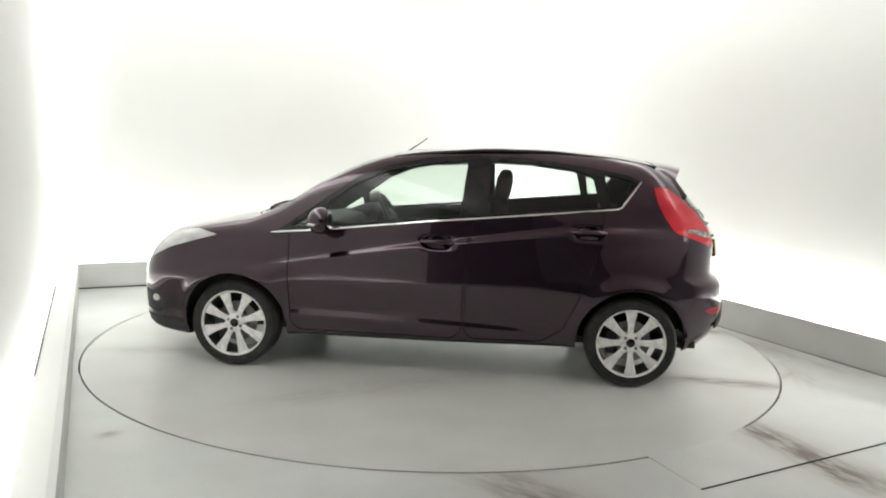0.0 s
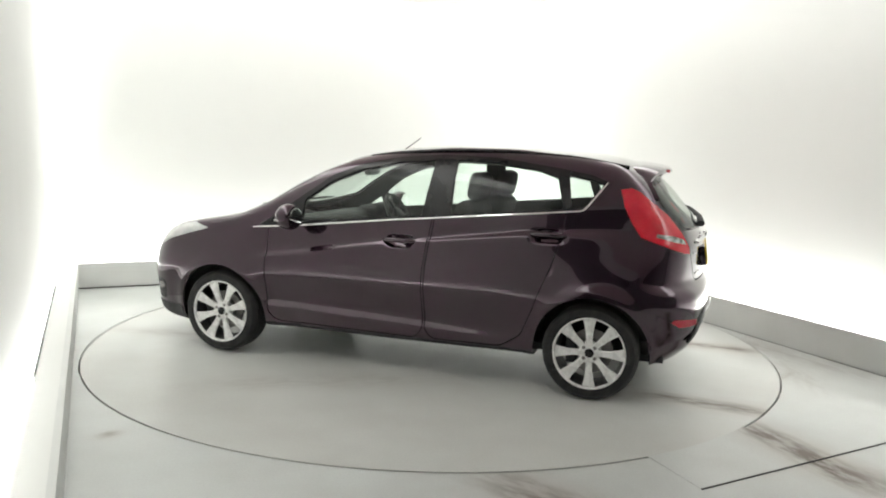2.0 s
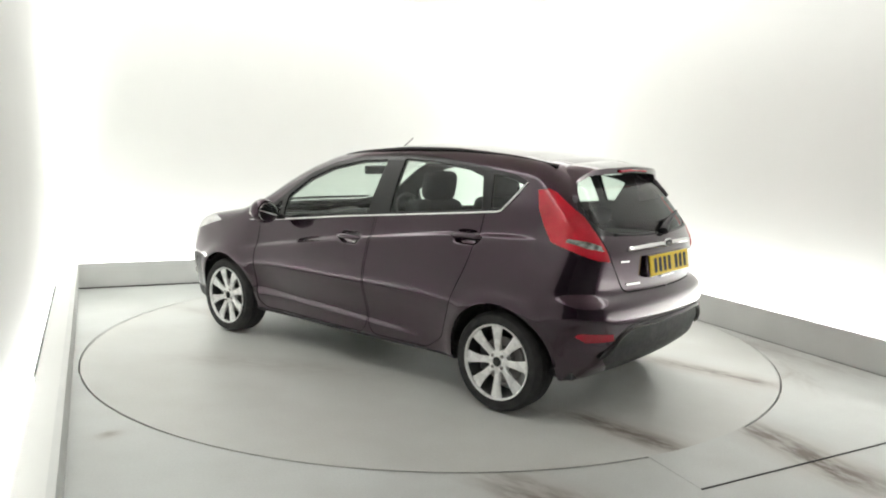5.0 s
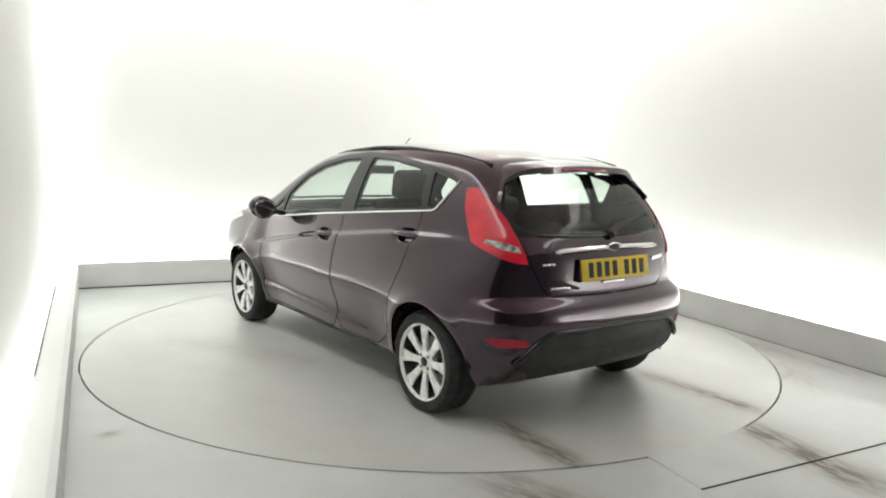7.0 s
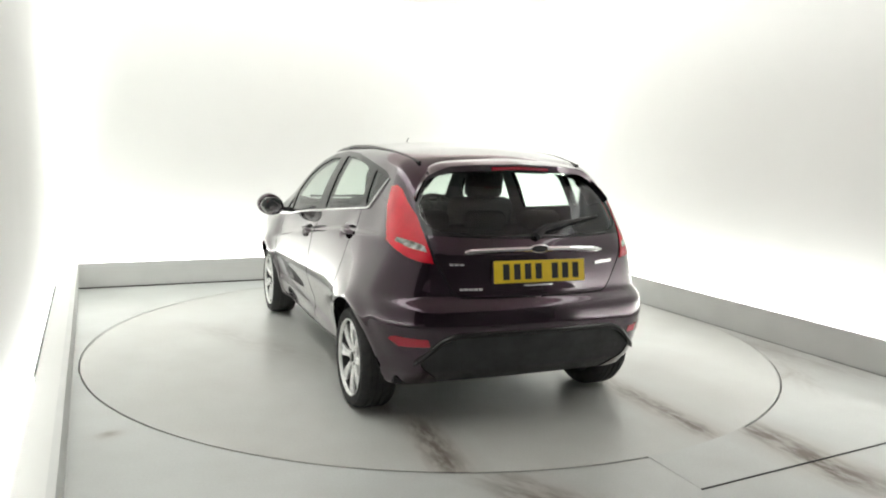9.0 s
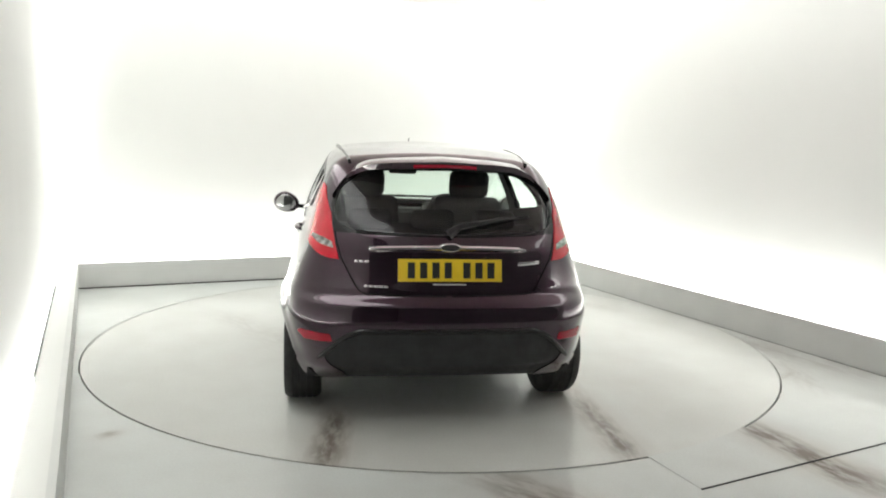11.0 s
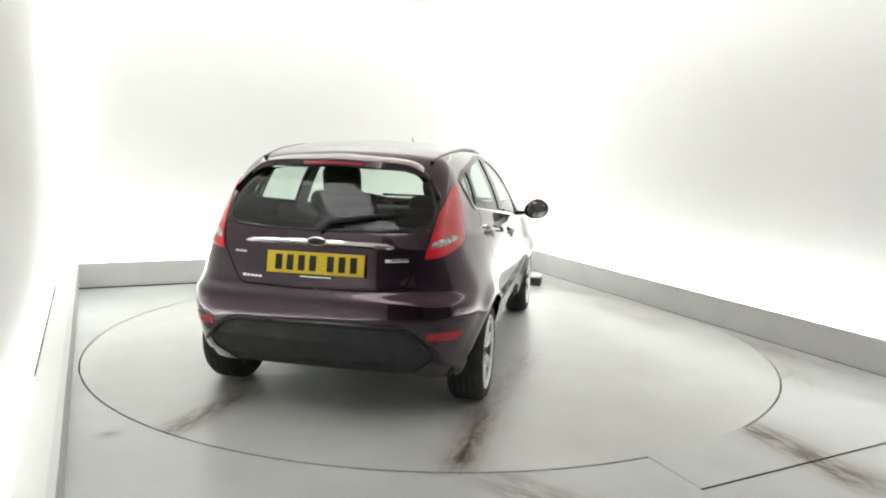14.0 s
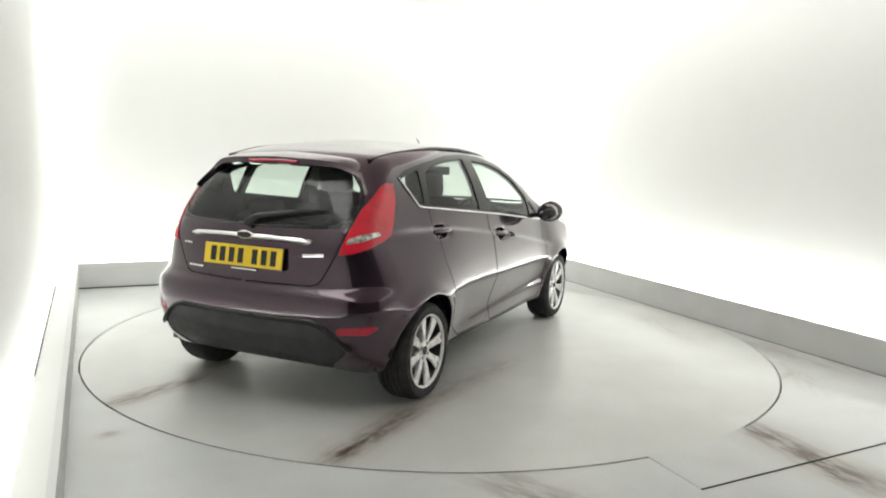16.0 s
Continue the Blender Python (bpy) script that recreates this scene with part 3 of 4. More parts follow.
VALANCE = rounded([(-0.02, 0.515), (0.44, 0.515), (0.52, 0.482), (0.615, 0.39), (0.60, 0.345), (0.50, 0.27), (0.46, 0.10), (-0.02, 0.10)], 0.03)
REFLECT = rounded([(0.575, 0.462), (0.585, 0.498), (0.735, 0.506), (0.748, 0.490), (0.71, 0.458)], 0.008)
BUMP_LINE = [(-1.40, 0.615), (-1.52, 0.605), (-1.62, 0.655), (-1.70, 0.686), (-2.0, 0.686)]
SCREEN = rounded([(1.20, -0.02), (1.185, 0.25), (1.13, 0.48), (1.01, 0.645), (0.955, 0.665), (0.62, 0.58), (0.40, 0.535), (0.43, 0.25), (0.44, -0.02)], 0.02)
BONNET = rounded([(1.93, -0.02), (1.90, 0.30), (1.80, 0.50), (1.66, 0.60), (1.50, 0.655), (1.22, 0.675), (1.10, 0.66), (1.17, 0.50), (1.235, 0.25), (1.25, -0.02)], 0.02)
HEADLAMP = rounded([(1.36, 0.838), (1.50, 0.872), (1.66, 0.852), (1.80, 0.800), (1.93, 0.72), (1.92, 0.64), (1.84, 0.665), (1.68, 0.745), (1.50, 0.800)], 0.02)
FOG = rounded([(1.74, 0.44), (1.96, 0.46), (1.99, 0.33), (1.76, 0.30)], 0.03)


def split_body():
    """Cuts the half body into its panels. Returns {panel: bmesh of the left half}."""
    bm = body_half()

    def pick(x0, x1, y0, y1, z0, z1, test=lambda f: True):
        out = []
        for f in bm.faces:
            c = f.calc_center_median()
            if x0 < c.x < x1 and y0 < c.y < y1 and z0 < c.z < z1 and test(f):
                out.append(f)
        return out

    for poly in (DLO, WIN_FRONT, WIN_SAIL, WIN_REAR, WIN_QUARTER):
        cut_line(bm, pick(-1.4, 1.15, 0.45, 1, 0.8, 1.42), "side", poly)
    for poly in (DOOR_FRONT, shrunk(DOOR_FRONT, 0.006), DOOR_REAR, shrunk(DOOR_REAR, 0.006)):
        cut_line(bm, pick(-1.2, 1.05, 0.45, 1, 0.2, 1.42), "side", poly)
    for hx in (HUB_X, -HUB_X):
        cut_line(bm, pick(hx - 0.4, hx + 0.4, 0.4, 1, 0.1, 0.7), "side", arch(hx))
    cut_line(bm, pick(-1.95, -1.25, 0.35, 1, 0.8, 1.3), "side", TAIL_SIDE)
    cut_line(bm, pick(-1.95, -1.25, 0.35, 1, 0.8, 1.3), "rear", TAIL_REAR)
    cut_line(bm, pick(-1.95, -1.4, 0.45, 1, 0.85, 1.05), "rear", TAIL_CLEAR)
    for poly in (HATCH_GLASS, HATCH, shrunk(HATCH, 0.007)):
        cut_line(bm, pick(-1.95, -1.42, -0.1, 0.7, 0.6, 1.4, lambda f: f.normal.x < -0.25), "rear", poly)
    for poly in (VALANCE, REFLECT):
        cut_line(bm, pick(-2.0, -1.4, -0.1, 0.9, 0.1, 0.6, lambda f: f.normal.x < -0.1), "rear", poly)
    cut_line(bm, pick(-2.0, -1.3, 0.3, 1, 0.55, 0.75), "side", BUMP_LINE, False)
    cut_line(bm, pick(0.3, 1.4, -0.1, 0.8, 0.9, 1.5, lambda f: f.normal.z > 0.3), "top", SCREEN)
    for poly in (BONNET, shrunk(BONNET, 0.006)):
        cut_line(bm, pick(1.0, 2.1, -0.1, 0.8, 0.6, 1.1, lambda f: f.normal.z > 0.2), "top", poly)
    cut_line(bm, pick(1.3, 2.1, 0.3, 1, 0.6, 0.9), "side", HEADLAMP)
    cut_line(bm, pick(1.65, 2.1, 0.35, 1, 0.25, 0.5), "side", FOG)
    bm.normal_update()
    inner_f, inner_r, inner_h, inner_b = shrunk(DOOR_FRONT, 0.006), shrunk(DOOR_REAR, 0.006), shrunk(HATCH, 0.007), shrunk(BONNET, 0.006)

    def group(f):
        c, n = f.calc_center_median(), f.normal
        x, y, z = c
        if y > 0.45 and z < 0.66 and min(math.hypot(x - h, z - HUB_Z + 0.005) for h in (HUB_X, -HUB_X)) < ARCH_R:
            return None
        if n.z < -0.6 and y > 0.45 and min(abs(x - h) for h in (HUB_X, -HUB_X)) < ARCH_R:
            return None
        if y > 0.45 and 0.8 < z < 1.42 and -1.4 < x < 1.1 and n.y > 0.2:
            for nm, poly in (("front_window", WIN_FRONT), ("sail_window", WIN_SAIL), ("rear_door_window", WIN_REAR), ("quarter_window", WIN_QUARTER)):
                if in_poly(poly, x, z):
                    return nm
            if in_poly(DLO, x, z):
                return "window_frame"
        if x < -1.25 and y > 0.35 and 0.8 < z < 1.3 and in_poly(TAIL_SIDE, x, z) and in_poly(TAIL_REAR, y, z):
            return "reversing_lens" if in_poly(TAIL_CLEAR, y, z) else "tail_lamp"
        if x < -1.42 and n.x < -0.25 and z > 0.6 and y < 0.7:
            if in_poly(HATCH_GLASS, y, z):
                return "rear_window"
            if z > 0.992 and in_poly(HATCH, y, z):
                return "glass_surround"
            if in_poly(HATCH, y, z):
                return "tailgate" if in_poly(inner_h, y, z) or y < 0.01 else "hatch_seal"
        if x < -1.4 and n.x < -0.1 and z < 0.6:
            if in_poly(REFLECT, y, z):
                return "reflector"
            if in_poly(VALANCE, y, z):
                return "valance"
        if x < -1.35 and z < 0.70 and (x < -1.7 or z < np.interp(-x, [-q[0] for q in BUMP_LINE], [q[1] for q in BUMP_LINE])):
            return "rear_bumper"
        if y > 0.45 and 0.2 < z < 1.42 and -1.2 < x < 1.0 and n.y > 0.2:
            if in_poly(DOOR_FRONT, x, z):
                return "front_door" if in_poly(inner_f, x, z) else "door_seal"
            if in_poly(DOOR_REAR, x, z):
                return "rear_door" if in_poly(inner_r, x, z) else "door_seal"
        if n.z > 0.2 and 0.3 < x < 1.3 and z > 0.93 and in_poly(SCREEN, x, y):
            return "windscreen"
        if x > 1.3 and y > 0.3 and 0.6 < z < 0.9 and in_poly(HEADLAMP, x, z):
            return "headlamp"
        if n.z > 0.2 and x > 1.0 and z > 0.6 and in_poly(BONNET, x, y):
            return "bonnet" if in_poly(inner_b, x, y) or y < 0.01 else "bonnet_seal"
        if x > 1.65 and y > 0.35 and 0.25 < z < 0.5 and in_poly(FOG, x, z):
            return "fog_insert"
        if z < 0.24 and n.z < -0.3:
            return "underbody"
        if x > 1.60 and z < 0.275:
            return "front_lip"
        if x > 1.3 and z < 0.62 and x > 1.45 and (x > 1.62 or z < 0.5):
            return "front_bumper"
        return "body_shell"

    sets = {}
    for f in bm.faces:
        g = group(f)
        if g:
            sets.setdefault(g, []).append([(v.co.copy(), v.normal.copy()) for v in f.verts])
    bm.free()
    out = {}
    for g, faces in sets.items():
        b, seen = bmesh.new(), {}
        lay = b.verts.layers.float_vector.new("out")
        for f in faces:
            ids = []
            for co, no in f:
                key = (round(co.x, 5), round(co.y, 5), round(co.z, 5))
                if key not in seen:
                    v = b.verts.new(co)
                    v[lay] = no
                    seen[key] = v
                if seen[key] not in ids:
                    ids.append(seen[key])
            if len(ids) > 2 and not b.faces.get(ids):
                b.faces.new(ids)
        b.normal_update()
        out[g] = b
    return out


def moved(b, d):
    """Shifts a panel along the body's outward direction."""
    lay = b.verts.layers.float_vector["out"]
    for v in b.verts:
        v.co += Vector(v[lay]).normalized() * d
    return b


def rimmed(b, depth=0.014):
    """Turns the panel's free edges inwards, so that it shows a thickness."""
    lay = b.verts.layers.float_vector["out"]
    edges = [e for e in b.edges if e.is_boundary and not all(abs(v.co.y) < 1e-4 for v in e.verts)]
    low = {}
    for e in edges:
        for v in e.verts:
            if v not in low:
                n = Vector(v[lay]).normalized()
                low[v] = b.verts.new(v.co - n * depth)
                low[v][lay] = n
    for e in edges:
        f = e.link_faces[0]
        a, c = e.verts
        for lp in f.loops:
            if lp.edge == e:
                a, c = lp.vert, lp.link_loop_next.vert
        b.faces.new((c, a, low[a], low[c]))
    return b


def whole(b):
    """Left half and its mirror image in one mesh."""
    b = merged(b, mirrored(b))
    bmesh.ops.remove_doubles(b, verts=[v for v in b.verts if abs(v.co.y) < 1e-4], dist=2e-4)
    return b


panels = split_body()
car = new("car")
car.empty_display_size = 0.3
tagged(car, "dark aubergine five-door hatchback car parked on the turntable", "car")

lining_src = {k: panels[k].copy() for k in ("body_shell", "front_door", "rear_door", "rear_bumper", "window_frame", "tailgate", "tail_lamp", "reversing_lens", "glass_surround")}

shell = part("body_shell", whole(rimmed(panels["body_shell"])), PAINT, car, "glossy dark aubergine metallic body shell")
bonnet = part("bonnet", whole(rimmed(panels["bonnet"])), PAINT, car)
part("bonnet_seal", whole(moved(panels["bonnet_seal"], -0.010)), SEAL, bonnet)
front_bumper = part("front_bumper", whole(rimmed(panels["front_bumper"])), PAINT, car)
rear_bumper = part("rear_bumper", whole(rimmed(panels["rear_bumper"])), PAINT, car)
part("front_lip", whole(rimmed(moved(panels["front_lip"], 0.004), 0.01)), PLASTIC, front_bumper, "black plastic front lip")
part("valance", whole(rimmed(moved(panels["valance"], -0.006), 0.01)), PLASTIC, rear_bumper, "matt black plastic lower bumper insert")
part("underbody", whole(panels["underbody"]), PLASTIC, car, "black underbody")
screen = part("windscreen", whole(moved(panels["windscreen"], -0.004)), FRONT_GLASS, car, "clear tinted windscreen")
tailgate = part("tailgate", whole(rimmed(panels["tailgate"])), PAINT, car)
part("tailgate_seal", whole(moved(panels["hatch_seal"], -0.010)), SEAL, tailgate)
part("glass_surround", whole(rimmed(panels["glass_surround"])), BLACK_TRIM, tailgate, "gloss black surround of the rear window")
rear_window = part("rear_window", whole(moved(panels["rear_window"], -0.003)), REAR_GLASS, tailgate, "dark tinted heated rear window")
for g in (screen, rear_window):
    g.visible_shadow = False


def both(name, key, mat, parents, label="", d=0.0, rim=0.0):
    """A left part and its mirror image on the right."""
    b = panels[key]
    if d:
        moved(b, d)
    if rim:
        rimmed(b, rim)
    r = mirrored(b)
    return part(name, b, mat, parents[0], label), part(name, r, mat, parents[1], label)


front_doors = both("front_door", "front_door", PAINT, (car, car), rim=0.014)
rear_doors = both("rear_door", "rear_door", PAINT, (car, car), rim=0.014)
both("door_seal", "door_seal", SEAL, (shell, shell), d=-0.010)
both("window_frame", "window_frame", BLACK_TRIM, (car, car), "gloss black window surround", 0.001, 0.012)
for nm, key, ps in (("front_window", "front_window", front_doors), ("sail_window", "sail_window", front_doors), ("rear_door_window", "rear_door_window", rear_doors), ("quarter_window", "quarter_window", (shell, shell))):
    for ob in both(nm, key, SIDE_GLASS, ps, "green-tinted side glass", -0.005):
        ob.visible_shadow = False
tails = both("tail_lamp", "tail_lamp", RED_LENS, (car, car), "bright red wrap-around tail lamp", 0.005, 0.02)
both("reversing_lens", "reversing_lens", CLEAR_LENS, tails, "clear reversing lamp lens", 0.004, 0.02)
both("reflector", "reflector", DARK_RED, (rear_bumper, rear_bumper), "dark red bumper reflector", 0.003, 0.01)
both("headlamp", "headlamp", HEAD_LENS, (car, car), "clear swept-back headlamp", -0.002, 0.02)
both("fog_insert", "fog_insert", PLASTIC, (front_bumper, front_bumper), "black fog lamp insert", -0.004, 0.02)

# cabin side of the panels: dark below the windows, pale under the roof
dark, pale = bmesh.new(), bmesh.new()
for k, b in lining_src.items():
    moved(b, -0.030)
    lo, hi = b.copy(), b
    for bb, keep in ((lo, lambda z: z < 1.33), (hi, lambda z: z >= 1.33)):
        bmesh.ops.delete(bb, geom=[f for f in bb.faces if not keep(f.calc_center_median().z) or f.calc_center_median().x > 1.1], context="FACES")
    merged(dark, lo)
    merged(pale, hi)
part("cabin_lining", whole(dark), LINING, car, "dark plastic cabin lining")
part("headliner", whole(pale), HEADLINER, car, "pale grey cloth headliner")


# ---------------------------------------------------------------- the car: fitted parts
def skin(x, z, out=0.0, side=1):
    """The point of the body's side at x, z."""
    return Vector((x, side * (float(half_width(x, z)) + out), z))


def tail_x(y, z, out=0.0):
    bow = 0.24 - 0.09 * float(step01(0.665 - z, 0.012))
    return float(REAR(z)) + bow * y * y + 0.25 * y ** 6 - out


def roof_z(x, y):
    return float(TOP(x)) - 0.13 * y * y


def ellipsoid(c, r, seg=24, m=None):
    bm = bmesh.new()
    bmesh.ops.create_uvsphere(bm, u_segments=seg, v_segments=seg // 2, radius=1.0)
    bmesh.ops.transform(bm, matrix=Matrix.LocRotScale(c, None, r) if m is None else Matrix.Translation(c) @ m @ Matrix.Diagonal((*r, 1)), verts=bm.verts)
    return bm


def build_wheel(name):
    """A wheel about the y axis, its outer face towards +y."""
    w = new(name)
    w.empty_display_size = 0.1
    hw = 0.098
    prof = [(0.200, -hw + 0.012), (0.222, -hw), (0.246, -hw - 0.002), (0.262, -hw + 0.006), (0.272, -hw + 0.020)]
    for g in (-0.05, -0.017, 0.017, 0.05):
        prof += [(0.278, g - 0.012), (0.278, g - 0.004), (0.271, g - 0.003), (0.271, g + 0.003), (0.278, g + 0.004)]
    prof += [(0.272, hw - 0.020), (0.262, hw - 0.006), (0.2585, hw - 0.003), (0.2575, hw + 0.0005), (0.246, hw + 0.002), (0.230, hw + 0.001), (0.229, hw + 0.003), (0.222, hw + 0.001), (0.204, hw - 0.010)]
    tyre = part("tyre", lathe(bmesh.new(), prof, 72), RUBBER, w, "black road tyre with tread grooves")
    barrel = [(0.206, hw - 0.012), (0.211, hw - 0.004), (0.208, hw + 0.001), (0.202, hw - 0.002), (0.197, hw - 0.016)]
    rim = part("rim", lathe(bmesh.new(), barrel, 72), ALLOY, w, "silver eight-spoke alloy rim")
    # barrel coloured dark to stand in for the shade between the spokes
    part("barrel", lathe(bmesh.new(), [(0.1975, hw - 0.015), (0.188, 0.03), (0.184, -0.06), (0.20, -hw + 0.012)], 72), DARK_METAL, rim)
    for k in range(8):
        bm = bmesh.new()
        rows = []
        for r, half, y, th in ((0.040, 0.020, 0.070, 0.030), (0.075, 0.018, 0.079, 0.028), (0.120, 0.0215, 0.084, 0.024), (0.165, 0.030, 0.085, 0.020), (0.203, 0.040, 0.082, 0.016)):
            rows.append([bm.verts.new(c) for c in ((-half, y - 0.006, r), (-half * 0.62, y, r), (0, y - 0.003, r), (half * 0.62, y, r), (half, y - 0.006, r), (half * 0.8, y - th, r), (-half * 0.8, y - th, r))])
        for a, b in zip(rows, rows[1:]):
            for i in range(7):
                bm.faces.new((a[i], a[(i + 1) % 7], b[(i + 1) % 7], b[i]))
        bm.faces.new(rows[0])
        bm.faces.new(rows[-1][::-1])
        bmesh.ops.recalc_face_normals(bm, faces=bm.faces)
        bmesh.ops.transform(bm, matrix=pose(0, 0, 0, 0, k * 45, 0), verts=bm.verts)
        part("spoke", bm, ALLOY, rim)
    hub = part("hub", lathe(bmesh.new(), [(0.0, 0.076), (0.03, 0.076), (0.055, 0.074), (0.064, 0.066), (0.066, 0.035), (0.0, 0.03)], 40), ALLOY, rim)
    part("centre_cap", lathe(bmesh.new(), [(0.0, 0.082), (0.021, 0.081), (0.027, 0.078), (0.027, 0.070)], 32), BLACK_TRIM, rim, "dark round centre cap")
    for k in range(4):
        bm = lathe(bmesh.new(), [(0.0, 0.079), (0.007, 0.079), (0.0105, 0.077), (0.0105, 0.060)], 12)
        a = radians(45 + 90 * k)
        bmesh.ops.translate(bm, vec=(0.044 * math.cos(a), 0, 0.044 * math.sin(a)), verts=bm.verts)
        part("wheel_nut", bm, STEEL, rim)
    part("brake_disc", lathe(bmesh.new(), [(0.05, 0.022), (0.055, 0.030), (0.075, 0.030), (0.080, 0.018), (0.129, 0.018), (0.130, 0.004), (0.06, 0.004)], 48), STEEL, w, "bare steel brake disc")
    cal = a_box(0.075, 0.145, -0.01, 0.040, -0.075, 0.075, bevel=0.012)
    part("brake_caliper", cal, PLASTIC, w)
    return w


wheel = build_wheel("wheel")
wheel.parent = car
WHEEL_Y = 0.724
wheel.matrix_basis = pose(HUB_X, WHEEL_Y, HUB_Z, 0, 18, 0)
for x, y, spin in ((-HUB_X, 1, 2), (HUB_X, -1, 30), (-HUB_X, -1, 11)):
    copy_thing(wheel, pose(x, y * WHEEL_Y, HUB_Z, 0, spin, 0) if y > 0 else pose(x, y * WHEEL_Y, HUB_Z, 0, 0, 180) @ pose(0, 0, 0, 0, spin, 0))

for hx in (HUB_X, -HUB_X):
    for sd in (1, -1):
        bm = bmesh.new()
        prof = [(0.0, 0.50), (0.345, 0.50), (0.345, 0.775)]
        n = 30
        rows = []
        for i in range(n + 1):
            a = radians(6 + 168 * i / n)
            rows.append([bm.verts.new((hx + r * math.cos(a), sd * y, HUB_Z + r * math.sin(a))) for r, y in prof[1:]] + [bm.verts.new((hx, sd * 0.50, HUB_Z))])
        for a, b in zip(rows, rows[1:]):
            bm.faces.new((a[0], a[1], b[1], b[0]))
            bm.faces.new((a[0], b[0], a[2]))
        part("wheel_arch_liner", bm, PLASTIC, car, "black wheel arch liner")

# round fog lamps in the front bumper
for sd in (1, -1):
    y = np.linspace(0.4, 0.9, 400)
    y = float(y[np.argmin(np.abs(inside(np.full(400, 1.80), y, np.full(400, 0.40))))])
    part("fog_lamp", ellipsoid((1.80, sd * (y - 0.004), 0.40), (0.032, 0.014, 0.025), 24, pose(0, 0, 0, 0, 0, -sd * 25)), CLEAR_LENS, front_bumper, "clear round fog lamp")

# bright strip under the side windows
for sd, doors in ((1, 0), (-1, 1)):
    pts = [skin(x, z, 0.004, sd) for x, z in belt_pts(1.015, -1.13, 40, 0.0)]
    pts += [skin(x, z, 0.004, sd) for x, z in ((-1.155, 1.092), (-1.19, 1.135), (-1.235, 1.195), (-1.278, 1.254))]
    part("chrome_strip", tube(bmesh.new(), pts, [0.004] + [0.0085] * (len(pts) - 2) + [0.004], 8, 0.8), CHROME, car, "bright chrome waistline strip")
    # door handles in their dished pockets
    for (hx, hz), door in ((HANDLES[0], front_doors[doors]), (HANDLES[1], rear_doors[doors])):
        pts = [skin(hx + dx, hz + 0.006 - abs(dx) * 0.05, 0, sd) for dx in (0.108, 0.085, 0.04, 0.0, -0.04, -0.075, -0.104)]
        base = float(half_width(hx + 0.16, hz)) * 0.5 + float(half_width(hx - 0.16, hz)) * 0.5
        pts = [Vector((p.x, sd * (base + o), p.z)) for p, o in zip(pts, (-0.008, 0.010, 0.020, 0.022, 0.020, 0.012, -0.006))]
        part("door_handle", tube(bmesh.new(), pts, [0.010, 0.014, 0.015, 0.015, 0.015, 0.014, 0.010], 12, 1.0), PAINT, door)
    # door mirror
    arm = tube(bmesh.new(), [skin(0.74, 0.915, -0.01, sd), Vector((0.70, sd * 0.80, 0.925)), Vector((0.665, sd * 0.86, 0.935))], [0.032, 0.028, 0.03], 12, 0.6)
    mirror = part("door_mirror", arm, BLACK_TRIM, front_doors[doors], "rounded door mirror with black base")
    bm = ellipsoid((0.655, sd * 0.912, 0.955), (0.085, 0.100, 0.080), 32)
    for v in bm.verts:
        if v.co.x < 0.615:
            v.co.x = 0.615 + (v.co.x - 0.615) * 0.1
        v.co.z += 0.012 * (1 if v.co.z > 0.955 else 0.4) * (1 - abs(v.co.y - sd * 0.912) / 0.108)
        v.co.y += sd * (v.co.z - 0.955) * 0.12
    part("mirror_housing", bm, PAINT, mirror)
    bm = ellipsoid((0.6065, sd * 0.914, 0.958), (0.004, 0.078, 0.063), 28)
    part("mirror_glass", bm, MIRROR, mirror, "mirror glass")
    bm = ellipsoid((0.690, sd * 0.968, 0.945), (0.045, 0.038, 0.014), 16, pose(0, 0, 0, 0, 0, -sd * 35))
    part("indicator", bm, CLEAR_LENS, mirror, "clear side indicator lens")
    # roof mouldings
    pts = [(x, sd * (0.535 - 0.05 * ((x + 0.5) / 0.9) ** 2), 0) for x in [0.28 - 1.66 * i / 20 for i in range(21)]]
    pts = [(x, y, roof_z(x, y) - 0.006) for x, y, _ in pts]
    part("roof_moulding", tube(bmesh.new(), pts, 0.009, 8), BLACK_TRIM, shell, "thin black roof moulding")

# roof spoiler with the high brake lamp
EDGE_Z = curve((-0.62, 1.10), (-0.575, 1.180), (-0.50, 1.280), (-0.40, 1.328), (-0.28, 1.340), (0.0, 1.350), (0.28, 1.340), (0.40, 1.328), (0.50, 1.280), (0.575, 1.180), (0.62, 1.10), soft=0.02)
bm = bmesh.new()
grid = []
for i in range(49):
    y = -0.578 + 1.156 * i / 48
    k = abs(y) / 0.578
    ze = float(EDGE_Z(y))
    xe = -1.590 + 0.14 * k ** 3 - 0.03 * k ** 8
    xe = min(xe, tail_x(y, ze, 0.010))
    lx, lz = -1.40 + 0.03 * k ** 4, ze + 0.028 - 0.010 * k
    lz = min(lz, roof_z(-1.40, y) + 0.0) if k < 0.8 else lz - 0.03
    row = []
    for s in (0.0, 0.25, 0.5, 0.75, 0.94, 1.0):
        x, z = lx + (xe - lx) * s, lz + (ze - lz) * s ** 1.15
        row.append(bm.verts.new((x, y, z + 0.006 * math.sin(math.pi * min(1, s)))))
    th = 0.046 * (1 - 0.55 * k ** 3)
    row.append(bm.verts.new((xe + 0.006, y, ze - th * 0.75)))
    row.append(bm.verts.new((xe + 0.05, y, ze - th)))
    row.append(bm.verts.new((lx, y, lz - 0.045)))
    grid.append(row)
for a, b in zip(grid, grid[1:]):
    for j in range(9):
        bm.faces.new((a[j], b[j], b[(j + 1) % 9], a[(j + 1) % 9]))
